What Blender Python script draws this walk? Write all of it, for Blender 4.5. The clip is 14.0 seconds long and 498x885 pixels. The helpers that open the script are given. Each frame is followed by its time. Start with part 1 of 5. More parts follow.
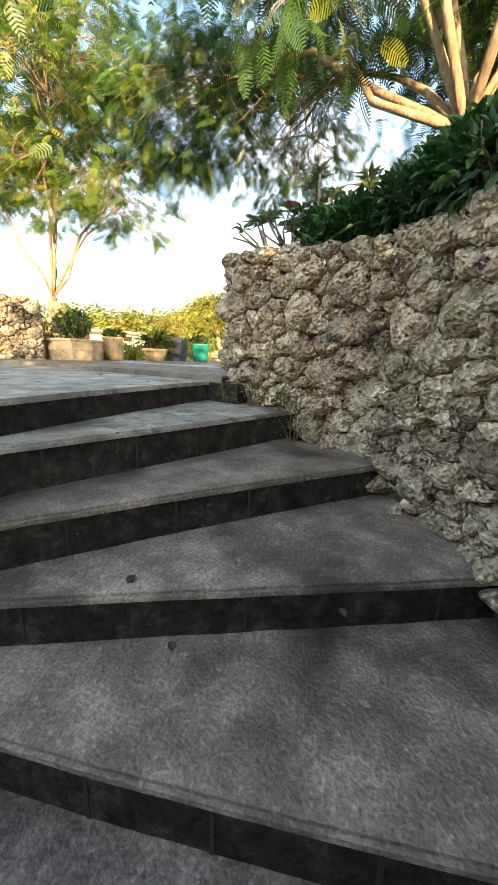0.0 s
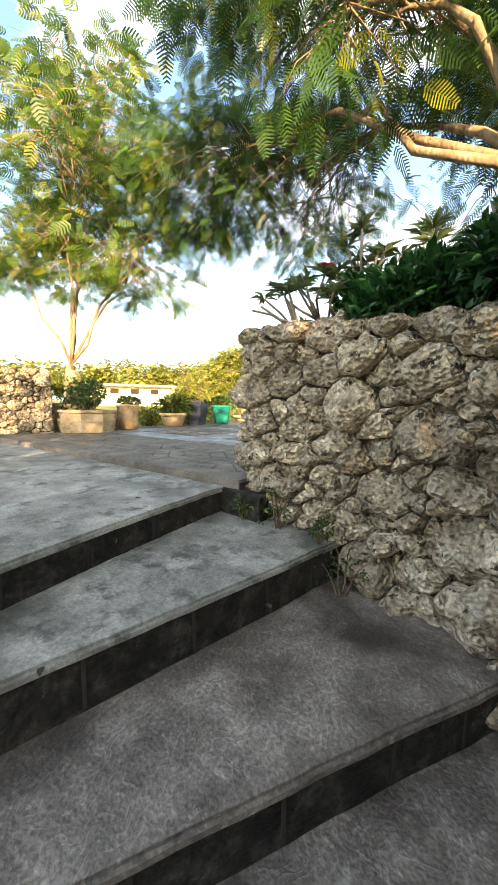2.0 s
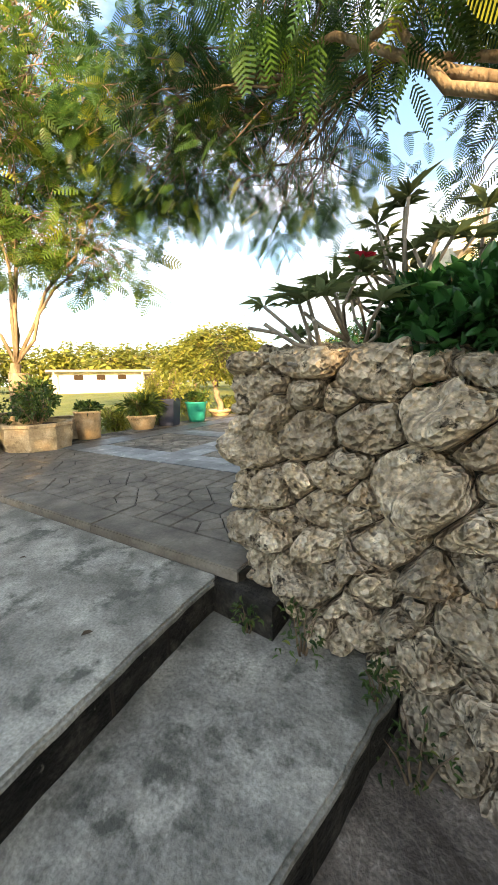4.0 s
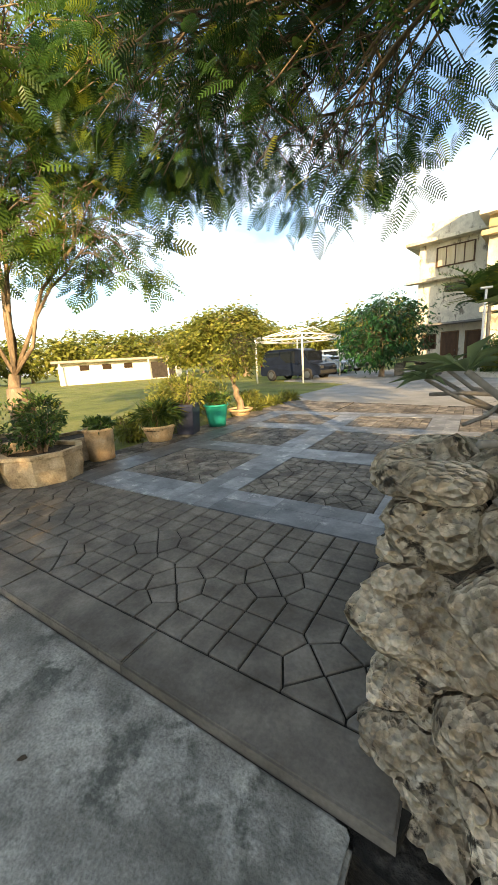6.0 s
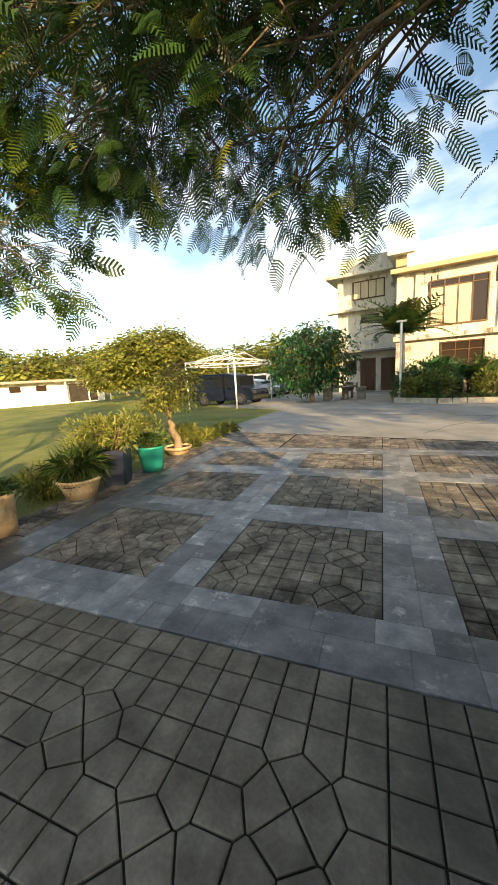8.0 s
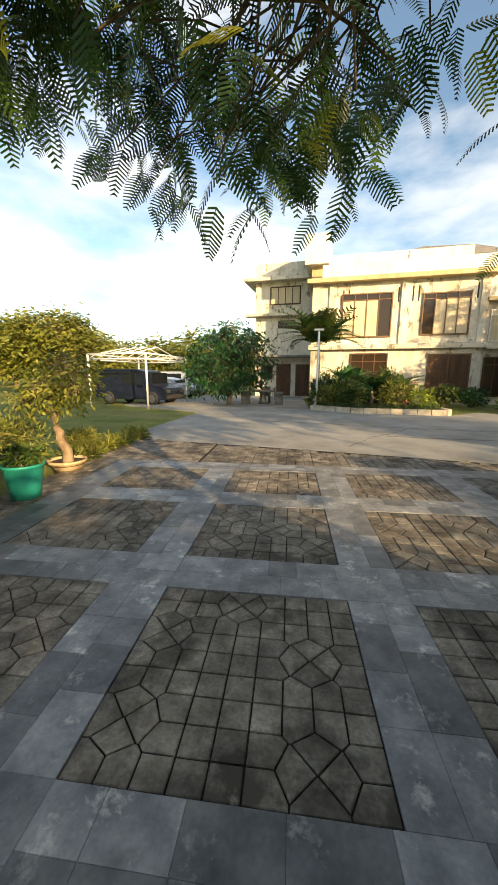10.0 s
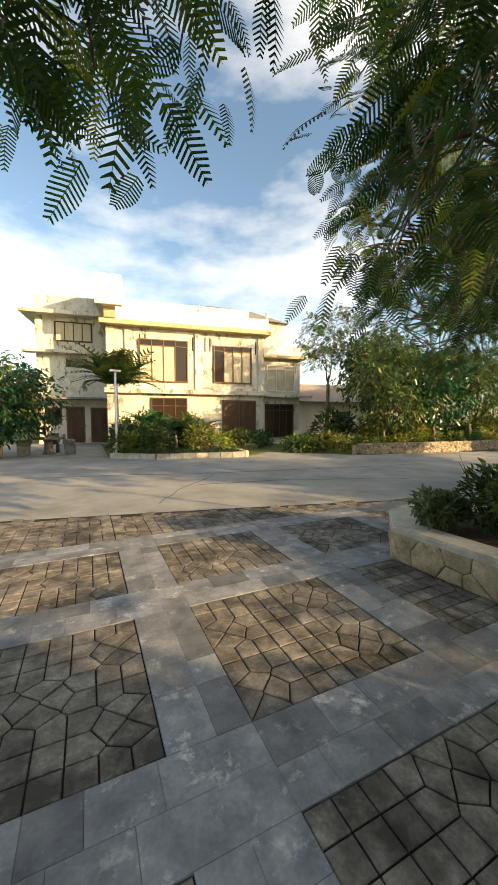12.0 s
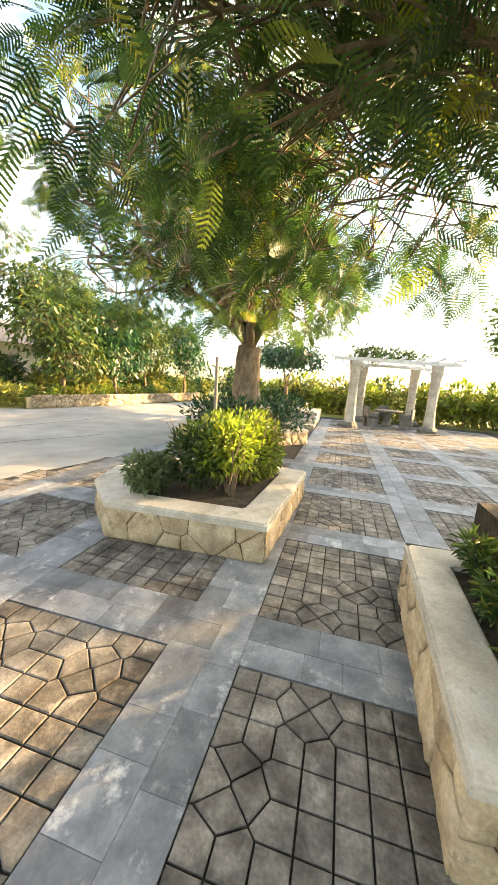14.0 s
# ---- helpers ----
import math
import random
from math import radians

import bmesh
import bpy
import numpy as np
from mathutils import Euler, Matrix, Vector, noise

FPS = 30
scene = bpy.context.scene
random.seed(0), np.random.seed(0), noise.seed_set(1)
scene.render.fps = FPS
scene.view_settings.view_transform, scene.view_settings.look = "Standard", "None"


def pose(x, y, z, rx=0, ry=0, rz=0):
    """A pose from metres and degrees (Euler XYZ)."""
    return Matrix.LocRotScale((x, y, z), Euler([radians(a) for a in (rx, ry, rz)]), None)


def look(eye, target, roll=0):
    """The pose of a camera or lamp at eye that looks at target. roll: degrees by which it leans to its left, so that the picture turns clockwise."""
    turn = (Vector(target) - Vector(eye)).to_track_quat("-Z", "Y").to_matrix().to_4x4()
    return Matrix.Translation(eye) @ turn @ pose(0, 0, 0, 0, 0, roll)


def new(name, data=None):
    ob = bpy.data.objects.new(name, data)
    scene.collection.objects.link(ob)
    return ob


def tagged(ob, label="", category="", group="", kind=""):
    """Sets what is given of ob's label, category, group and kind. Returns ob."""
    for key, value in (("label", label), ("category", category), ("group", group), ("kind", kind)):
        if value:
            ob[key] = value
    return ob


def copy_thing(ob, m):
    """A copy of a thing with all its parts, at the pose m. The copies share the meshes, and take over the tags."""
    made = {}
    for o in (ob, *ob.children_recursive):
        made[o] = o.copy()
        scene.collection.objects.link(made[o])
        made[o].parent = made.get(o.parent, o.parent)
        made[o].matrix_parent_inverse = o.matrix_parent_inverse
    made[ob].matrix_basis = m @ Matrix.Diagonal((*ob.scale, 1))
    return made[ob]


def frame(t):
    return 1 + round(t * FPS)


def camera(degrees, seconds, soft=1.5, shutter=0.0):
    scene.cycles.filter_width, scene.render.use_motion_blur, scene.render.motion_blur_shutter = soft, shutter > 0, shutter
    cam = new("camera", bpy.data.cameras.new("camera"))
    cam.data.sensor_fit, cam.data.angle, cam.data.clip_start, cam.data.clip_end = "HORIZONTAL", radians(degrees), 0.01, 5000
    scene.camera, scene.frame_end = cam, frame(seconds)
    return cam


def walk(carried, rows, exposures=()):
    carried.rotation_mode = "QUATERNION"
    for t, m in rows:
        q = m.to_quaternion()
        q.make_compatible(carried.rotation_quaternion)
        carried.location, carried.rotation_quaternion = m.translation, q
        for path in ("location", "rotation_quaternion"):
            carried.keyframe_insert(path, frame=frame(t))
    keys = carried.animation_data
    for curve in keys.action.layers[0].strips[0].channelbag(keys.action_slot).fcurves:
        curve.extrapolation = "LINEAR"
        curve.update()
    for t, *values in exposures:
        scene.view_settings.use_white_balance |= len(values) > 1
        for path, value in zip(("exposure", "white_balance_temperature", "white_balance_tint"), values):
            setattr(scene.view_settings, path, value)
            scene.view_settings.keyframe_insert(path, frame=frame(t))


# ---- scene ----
cam = camera(71.6, 14.0, 1.5)
PATH = [
    (0, (2.311, -5.555, 0.172), (1.289, -3.905, -0.311), 2.2),
    (0.5, (2.239, -5.462, 0.198), (1.366, -3.705, -0.195), 2),
    (1, (2.083, -5.253, 0.316), (1.17, -3.516, -0.066), -0.3),
    (1.5, (1.966, -5.097, 0.425), (0.905, -3.428, 0.128), -1.2),
    (2, (1.849, -4.869, 0.506), (0.681, -3.262, 0.278), 0.8),
    (2.5, (1.783, -4.727, 0.639), (0.526, -3.192, 0.391), 2.3),
    (3, (1.664, -4.578, 0.663), (0.463, -3.012, 0.343), -0.7),
    (3.5, (1.463, -4.403, 0.769), (0.552, -2.653, 0.439), -4.3),
    (4, (1.321, -4.319, 0.852), (0.283, -2.645, 0.503), -1.3),
    (4.2, (1.224, -4.27, 0.852), (-0.022, -2.747, 0.495), -1),
    (6.3, (0.479, -3.691, 1.28), (-0.527, -2.02, 0.836), -5.8),
    (6.5, (0.402, -3.609, 1.324), (-0.522, -1.875, 0.956), -7.6),
    (7, (0.223, -3.505, 1.463), (-0.518, -1.685, 1.093), -4.1),
    (7.2, (0.186, -3.463, 1.47), (-0.557, -1.652, 1.06), -4.5),
    (9.3, (-0.343, -2.532, 1.507), (-0.965, -0.653, 1.223), -0.7),
    (9.5, (-0.362, -2.416, 1.517), (-0.826, -0.497, 1.203), -4),
    (10, (-0.43, -2.19, 1.521), (-0.66, -0.241, 1.137), 0.2),
    (10.5, (-0.354, -1.842, 1.522), (-0.541, 0.144, 1.376), -0.4),
    (11, (-0.319, -1.562, 1.547), (-0.07, 0.413, 1.356), 2.5),
    (11.5, (-0.346, -1.288, 1.582), (0.345, 0.583, 1.435), 0.7),
    (12, (-0.289, -1.067, 1.563), (0.555, 0.742, 1.427), 0.1),
    (12.5, (-0.207, -0.829, 1.53), (0.98, 0.777, 1.418), 3.5),
    (13, (-0.117, -0.684, 1.54), (1.469, 0.511, 1.299), 2.1),
    (13.5, (-0.094, -0.517, 1.597), (1.757, 0.166, 1.269), 1.7),
    (14, (0.049, -0.393, 1.601), (1.956, 0.095, 1.249), 4.2),
]
walk(cam, [(t, look(eye, target, roll)) for t, eye, target, roll in PATH],
     [(0, 2.50, 7500, 12), (1, 2.55, 7500, 12), (2, 2.40, 7500, 12), (3, 2.25, 7500, 12), (4, 2.10, 7500, 12), (6.5, 1.42, 7200, 10), (7.2, 1.36, 7200, 10), (9.5, 1.12, 7500, 10), (11, 1.15, 7500, 10), (12.5, 1.28, 7700, 10), (13.5, 2.65, 8100, 12), (14, 2.80, 8300, 14)])

# ---- world, sun, exposure ----
SUN_AZ, SUN_EL = 141.0, 15.0          # compass-like: degrees clockwise from +y, and above the horizon
world = bpy.data.worlds.new("sky")
scene.world = world
world.use_nodes = True
wn = world.node_tree.nodes
sky = wn.new("ShaderNodeTexSky")
sky.sky_type = 'NISHITA'
sky.sun_disc = False
sky.sun_elevation = radians(SUN_EL)
sky.sun_rotation = radians(SUN_AZ)
sky.air_density, sky.dust_density, sky.ozone_density = 1.0, 1.6, 1.5
wn["Background"].inputs["Strength"].default_value = 0.115
# thin drifting cloud over the whole sky
wc, wm, wz = wn.new("ShaderNodeTexCoord"), wn.new("ShaderNodeMapping"), wn.new("ShaderNodeTexNoise")
wm.inputs["Scale"].default_value = (1.0, 1.0, 2.6)
wz.inputs["Scale"].default_value, wz.inputs["Detail"].default_value, wz.inputs["Roughness"].default_value = 1.7, 7.0, 0.55
wr = wn.new("ShaderNodeMapRange")
wr.inputs["From Min"].default_value, wr.inputs["From Max"].default_value, wr.inputs["To Max"].default_value = 0.47, 0.72, 0.75
wx = wn.new("ShaderNodeMix")
wx.data_type = 'RGBA'
wx.inputs["B"].default_value = (7.5, 7.5, 7.5, 1)
wl = world.node_tree.links
wl.new(wc.outputs["Generated"], wm.inputs["Vector"])
wl.new(wm.outputs[0], wz.inputs["Vector"])
wl.new(wz.outputs["Fac"], wr.inputs["Value"])
wl.new(wr.outputs[0], wx.inputs["Factor"])
wg = wn.new("ShaderNodeMix")                # the clear, humid tropical blue
wg.data_type, wg.blend_type = 'RGBA', 'MULTIPLY'
wg.inputs["Factor"].default_value = 1.0
wg.inputs["B"].default_value = (1.08, 1.18, 1.22, 1)
wl.new(sky.outputs[0], wg.inputs["A"])
wl.new(wg.outputs["Result"], wx.inputs["A"])
wl.new(wx.outputs["Result"], wn["Background"].inputs["Color"])
sun = new("sun", bpy.data.lights.new("sun", 'SUN'))
sun.data.energy, sun.data.angle, sun.data.color = 5.0, radians(0.6), (1.0, 0.74, 0.42)
_d = Vector((math.sin(radians(SUN_AZ)) * math.cos(radians(SUN_EL)), math.cos(radians(SUN_AZ)) * math.cos(radians(SUN_EL)), math.sin(radians(SUN_EL))))
sun.matrix_world = look(_d * 60, (0, 0, 0))


# ---- small builders ----
def part(name, bm, material, parent=None, label="", smooth=False):
    me = bpy.data.meshes.new(name)
    bm.to_mesh(me)
    bm.free()
    for p in me.polygons:
        p.use_smooth = smooth
    me.materials.append(material)
    ob = new(name, me)
    ob.parent = parent
    if label:
        tagged(ob, label)
    return ob


def mesh_part(name, verts, faces, material, parent=None, label="", smooth=False):
    me = bpy.data.meshes.new(name)
    me.from_pydata([tuple(map(float, v)) for v in verts], [], faces)
    if smooth:
        me.polygons.foreach_set("use_smooth", [True] * len(me.polygons))
    me.materials.append(material)
    ob = new(name, me)
    ob.parent = parent
    if label:
        tagged(ob, label)
    return ob


def thing(name, label, category, at=(0, 0, 0), rz=0.0, group="", kind=""):
    ob = new(name)
    ob.matrix_basis = pose(*at, 0, 0, rz)
    ob.empty_display_size = 0.1
    return tagged(ob, label, category, group, kind)


def box(bm, x0, x1, y0, y1, z0, z1, bevel=0.0, m=None):
    r = bmesh.ops.create_cube(bm, size=1.0)
    vs = r["verts"]
    for v in vs:
        v.co = Vector(((x0 + x1) / 2 + v.co.x * (x1 - x0), (y0 + y1) / 2 + v.co.y * (y1 - y0), (z0 + z1) / 2 + v.co.z * (z1 - z0)))
    if bevel:
        es = list({e for v in vs for e in v.link_edges})
        r = bmesh.ops.bevel(bm, geom=es, offset=bevel, segments=2, affect='EDGES', profile=0.6)
        vs = list({v for f in r["faces"] for v in f.verts} | {v for v in vs if v.is_valid})
    if m is not None:
        bmesh.ops.transform(bm, matrix=m, verts=[v for v in vs if v.is_valid])
    return bm


def boxed(*a, **k):
    return box(bmesh.new(), *a, **k)


def prism(pts, z0, z1, bevel=0.0):
    bm = bmesh.new()
    lo = [bm.verts.new((x, y, z0)) for x, y in pts]
    f = bm.faces.new(lo)
    r = bmesh.ops.extrude_face_region(bm, geom=[f])
    for v in r["geom"]:
        if isinstance(v, bmesh.types.BMVert):
            v.co.z = z1
    bmesh.ops.recalc_face_normals(bm, faces=bm.faces)
    if bevel:
        es = [e for e in bm.edges if all(abs(v.co.z - z1) < 1e-5 for v in e.verts)]
        bmesh.ops.bevel(bm, geom=es, offset=bevel, segments=2, affect='EDGES')
    return bm


def lathe(profile, n=28, wob=0.0, seed=0):
    """A turned body from (radius, height) pairs; open pairs give real wall thickness."""
    bm = bmesh.new()
    rings = []
    for r, z in profile:
        rings.append([bm.verts.new((r * math.cos(a) * (1 + wob * noise.noise((math.cos(a), math.sin(a), z * 3 + seed))), r * math.sin(a) * (1 + wob * noise.noise((math.cos(a) + 5, math.sin(a), z * 3 + seed))), z))
                      for a in [2 * math.pi * i / n for i in range(n)]])
    for a, b in zip(rings, rings[1:]):
        for i in range(n):
            bm.faces.new((a[i], a[(i + 1) % n], b[(i + 1) % n], b[i]))
    bm.faces.new(rings[0][::-1])
    bm.faces.new(rings[-1])
    return bm


def tube_geo(path, radii, n=8):
    """Verts and faces of a tapered tube along a path."""
    path = [Vector(p) for p in path]
    V, Fc = [], []
    up = Vector((0.31, 0.17, 0.93)).normalized()
    for i, (p, r) in enumerate(zip(path, radii)):
        d = (path[min(i + 1, len(path) - 1)] - path[max(i - 1, 0)]).normalized()
        a = d.cross(up)
        a = a.normalized() if a.length > 1e-3 else Vector((1, 0, 0))
        b = d.cross(a)
        for k in range(n):
            t = 2 * math.pi * k / n
            V.append(p + (a * math.cos(t) + b * math.sin(t)) * r)
        if i:
            for k in range(n):
                Fc.append(((i - 1) * n + k, (i - 1) * n + (k + 1) % n, i * n + (k + 1) % n, i * n + k))
    Fc.append(tuple(range(n))[::-1])
    Fc.append(tuple((len(path) - 1) * n + k for k in range(n)))
    return V, Fc


def tube(name, path, radii, material, parent=None, n=10, label="", smooth=True):
    return mesh_part(name, *tube_geo(path, radii, n), material, parent, label, smooth)


# ---- materials ----
def nodes_of(name):
    m = bpy.data.materials.new(name)
    m.use_nodes = True
    return m, m.node_tree.nodes, m.node_tree.links, m.node_tree.nodes["Principled BSDF"]


def surface(name, stops, scale=3.0, detail=8.0, rough=0.85, fine=60.0, fine_amt=0.25, bump=0.3, bump_scale=40.0, bump_dist=0.01, metal=0.0,
            blotch=None, blotch_scale=1.2, blotch_lo=0.5, blotch_hi=0.65, piece=0.0, island=0.0, pits=0.0, pit_scale=60.0, stretch=(1, 1, 1), spec=0.3, grime=None, swirl=0.0):
    """Procedural surface: a colour ramp over noise, fine grain, an optional second stain colour, relief, and variation from piece to piece."""
    m, n, l, b = nodes_of(name)
    tc = n.new("ShaderNodeTexCoord")
    mp = n.new("ShaderNodeMapping")
    mp.inputs["Scale"].default_value = stretch
    geo = n.new("ShaderNodeNewGeometry")
    l.new(geo.outputs["Position"], mp.inputs["Vector"])
    co = mp.outputs["Vector"]
    a = n.new("ShaderNodeTexNoise")
    a.inputs["Scale"].default_value, a.inputs["Detail"].default_value, a.inputs["Roughness"].default_value = scale, detail, 0.62
    l.new(co, a.inputs["Vector"])
    ramp = n.new("ShaderNodeValToRGB")
    el = ramp.color_ramp.elements
    k = len(stops)
    for i, c in enumerate(stops):
        pos = 0.3 + 0.4 * i / max(1, k - 1)
        e = el[i] if i < 2 else el.new(pos)
        e.position, e.color = pos, (*c, 1)
    l.new(a.outputs["Fac"], ramp.inputs["Fac"])
    col = ramp.outputs["Color"]
    f = n.new("ShaderNodeTexNoise")
    f.inputs["Scale"].default_value, f.inputs["Detail"].default_value = fine, 4.0
    l.new(co, f.inputs["Vector"])

    def scaled(color, fac_out, lo, hi):
        r = n.new("ShaderNodeMapRange")
        r.inputs["To Min"].default_value, r.inputs["To Max"].default_value = lo, hi
        l.new(fac_out, r.inputs["Value"])
        x = n.new("ShaderNodeMix")
        x.data_type, x.blend_type = 'RGBA', 'MULTIPLY'
        x.inputs["Factor"].default_value = 1.0
        l.new(color, x.inputs["A"])
        l.new(r.outputs[0], x.inputs["B"])
        return x.outputs["Result"]
    col = scaled(col, f.outputs["Fac"], 1 - 2 * fine_amt, 1 + 2 * fine_amt)
    if blotch:
        bn = n.new("ShaderNodeTexNoise")
        bn.inputs["Scale"].default_value, bn.inputs["Detail"].default_value, bn.inputs["Roughness"].default_value = blotch_scale, 9.0, 0.68
        off = n.new("ShaderNodeVectorMath")
        off.inputs[1].default_value = (3.7, 1.9, 8.3)
        l.new(co, off.inputs[0])
        l.new(off.outputs[0], bn.inputs["Vector"])
        mr = n.new("ShaderNodeMapRange")
        mr.inputs["From Min"].default_value, mr.inputs["From Max"].default_value = blotch_lo, blotch_hi
        l.new(bn.outputs["Fac"], mr.inputs["Value"])
        x = n.new("ShaderNodeMix")
        x.data_type = 'RGBA'
        l.new(mr.outputs[0], x.inputs["Factor"])
        l.new(col, x.inputs["A"])
        x.inputs["B"].default_value = (*blotch, 1)
        col = x.outputs["Result"]
    if grime:                                        # broad patches of a second tone: (colour, scale, low, high, most)
        gn = n.new("ShaderNodeTexNoise")
        gn.inputs["Scale"].default_value, gn.inputs["Detail"].default_value, gn.inputs["Roughness"].default_value = grime[1], 10.0, 0.6
        gn.inputs["Distortion"].default_value = 0.4
        go = n.new("ShaderNodeVectorMath")
        go.inputs[1].default_value = (11.3, 6.1, 2.7)
        l.new(geo.outputs["Position"], go.inputs[0])
        l.new(go.outputs[0], gn.inputs["Vector"])
        gr = n.new("ShaderNodeMapRange")
        gr.inputs["From Min"].default_value, gr.inputs["From Max"].default_value, gr.inputs["To Max"].default_value = grime[2], grime[3], grime[4]
        l.new(gn.outputs["Fac"], gr.inputs["Value"])
        gx = n.new("ShaderNodeMix")
        gx.data_type = 'RGBA'
        l.new(gr.outputs[0], gx.inputs["Factor"])
        l.new(col, gx.inputs["A"])
        gx.inputs["B"].default_value = (*grime[0], 1)
        col = gx.outputs["Result"]
    wave = None
    if swirl:                                        # arcs left by the trowel, in worn patches
        wave = n.new("ShaderNodeTexWave")
        wave.inputs["Scale"].default_value, wave.inputs["Distortion"].default_value = 8.0, 26.0
        wave.inputs["Detail"].default_value, wave.inputs["Detail Scale"].default_value = 3.0, 0.9
        l.new(co, wave.inputs["Vector"])
        wp = n.new("ShaderNodeMath")
        wp.operation = 'POWER'
        l.new(wave.outputs["Fac"], wp.inputs[0])
        wp.inputs[1].default_value = 6.0
        wk = n.new("ShaderNodeMath")
        wk.operation = 'MULTIPLY'
        l.new(wp.outputs[0], wk.inputs[0])
        l.new(a.outputs["Fac"], wk.inputs[1])
        wave = wk
        col = scaled(col, wk.outputs[0], 0.95, 1.0 + swirl)
        wk = n.new("ShaderNodeMath")
        wk.operation = 'MULTIPLY'
        l.new(wave.outputs[0], wk.inputs[0])
        wk.inputs[1].default_value = 0.2
        wave = wk
    if piece:
        oi = n.new("ShaderNodeObjectInfo")
        col = scaled(col, oi.outputs["Random"], 1 - piece, 1 + piece)
    if island:
        col = scaled(col, geo.outputs["Random Per Island"], 1 - island, 1 + island)
    l.new(col, b.inputs["Base Color"])
    b.inputs["Roughness"].default_value, b.inputs["Metallic"].default_value = rough, metal
    b.inputs["Specular IOR Level"].default_value = spec
    if bump:
        bp = n.new("ShaderNodeBump")
        bp.inputs["Strength"].default_value, bp.inputs["Distance"].default_value = bump, bump_dist
        h = n.new("ShaderNodeTexNoise")
        h.inputs["Scale"].default_value, h.inputs["Detail"].default_value = bump_scale, 6.0
        l.new(co, h.inputs["Vector"])
        hv = h.outputs["Fac"]
        if pits:
            vo = n.new("ShaderNodeTexVoronoi")
            vo.inputs["Scale"].default_value = pit_scale
            l.new(co, vo.inputs["Vector"])
            ad = n.new("ShaderNodeMath")
            ad.operation = 'MULTIPLY_ADD'
            l.new(vo.outputs["Distance"], ad.inputs[0])
            ad.inputs[1].default_value = pits
            l.new(hv, ad.inputs[2])
            hv = ad.outputs[0]
        if wave:
            sw = n.new("ShaderNodeMath")
            sw.operation = 'ADD'
            l.new(hv, sw.inputs[0])
            l.new(wave.outputs[0], sw.inputs[1])
            hv = sw.outputs[0]
        l.new(hv, bp.inputs["Height"])
        l.new(bp.outputs[0], b.inputs["Normal"])
    return m


def leafy(name, dark, light, rough=0.45, trans=0.35, warm=None, spec=0.5):
    """Leaves: colour from leaf to leaf, light passing through."""
    m, n, l, b = nodes_of(name)
    geo = n.new("ShaderNodeNewGeometry")
    ramp = n.new("ShaderNodeValToRGB")
    el = ramp.color_ramp.elements
    el[0].position, el[0].color = 0.0, (*dark, 1)
    el[1].position, el[1].color = 0.85, (*light, 1)
    if warm:
        e = el.new(1.0)
        e.color = (*warm, 1)
    l.new(geo.outputs["Random Per Island"], ramp.inputs["Fac"])
    big = n.new("ShaderNodeTexNoise")
    big.inputs["Scale"].default_value = 1.3
    l.new(geo.outputs["Position"], big.inputs["Vector"])
    mr = n.new("ShaderNodeMapRange")
    mr.inputs["From Min"].default_value, mr.inputs["From Max"].default_value = 0.3, 0.7
    mr.inputs["To Min"].default_value, mr.inputs["To Max"].default_value = 0.65, 1.35
    l.new(big.outputs["Fac"], mr.inputs["Value"])
    mx = n.new("ShaderNodeMix")
    mx.data_type, mx.blend_type = 'RGBA', 'MULTIPLY'
    mx.inputs["Factor"].default_value = 1.0
    l.new(ramp.outputs[0], mx.inputs["A"])
    l.new(mr.outputs[0], mx.inputs["B"])
    l.new(mx.outputs["Result"], b.inputs["Base Color"])
    b.inputs["Roughness"].default_value = rough
    b.inputs["Specular IOR Level"].default_value = spec
    t = n.new("ShaderNodeBsdfTranslucent")
    l.new(mx.outputs["Result"], t.inputs["Color"])
    sh = n.new("ShaderNodeMixShader")
    sh.inputs[0].default_value = trans
    l.new(b.outputs[0], sh.inputs[1])
    l.new(t.outputs[0], sh.inputs[2])
    l.new(sh.outputs[0], n["Material Output"].inputs["Surface"])
    return m


def glassy(name, tint=(0.035, 0.024, 0.016), rough=0.12):
    m, n, l, b = nodes_of(name)
    b.inputs["Base Color"].default_value = (*tint, 1)
    b.inputs["Roughness"].default_value = rough
    b.inputs["Specular IOR Level"].default_value = 0.4
    return m


M = {}
# step: its broad dark patches hold wet stain and some of the wall's shade
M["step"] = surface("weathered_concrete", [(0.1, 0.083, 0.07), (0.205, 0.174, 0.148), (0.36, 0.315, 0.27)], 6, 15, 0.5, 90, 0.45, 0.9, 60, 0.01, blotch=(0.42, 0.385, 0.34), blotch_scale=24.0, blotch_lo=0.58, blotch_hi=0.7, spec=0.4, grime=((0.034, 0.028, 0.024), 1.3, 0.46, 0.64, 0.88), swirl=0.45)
# riser: far darker than the treads, with sparse paler spots
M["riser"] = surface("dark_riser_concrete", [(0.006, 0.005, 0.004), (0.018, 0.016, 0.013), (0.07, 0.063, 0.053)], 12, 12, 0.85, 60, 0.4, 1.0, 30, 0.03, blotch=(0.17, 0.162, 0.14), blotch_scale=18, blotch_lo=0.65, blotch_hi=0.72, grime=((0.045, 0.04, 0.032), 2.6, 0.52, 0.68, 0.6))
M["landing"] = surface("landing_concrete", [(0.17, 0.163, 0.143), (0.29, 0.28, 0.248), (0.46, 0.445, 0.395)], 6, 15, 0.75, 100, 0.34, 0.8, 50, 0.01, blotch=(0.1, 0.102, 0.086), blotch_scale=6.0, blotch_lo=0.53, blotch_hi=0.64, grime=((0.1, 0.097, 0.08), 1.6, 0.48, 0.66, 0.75))
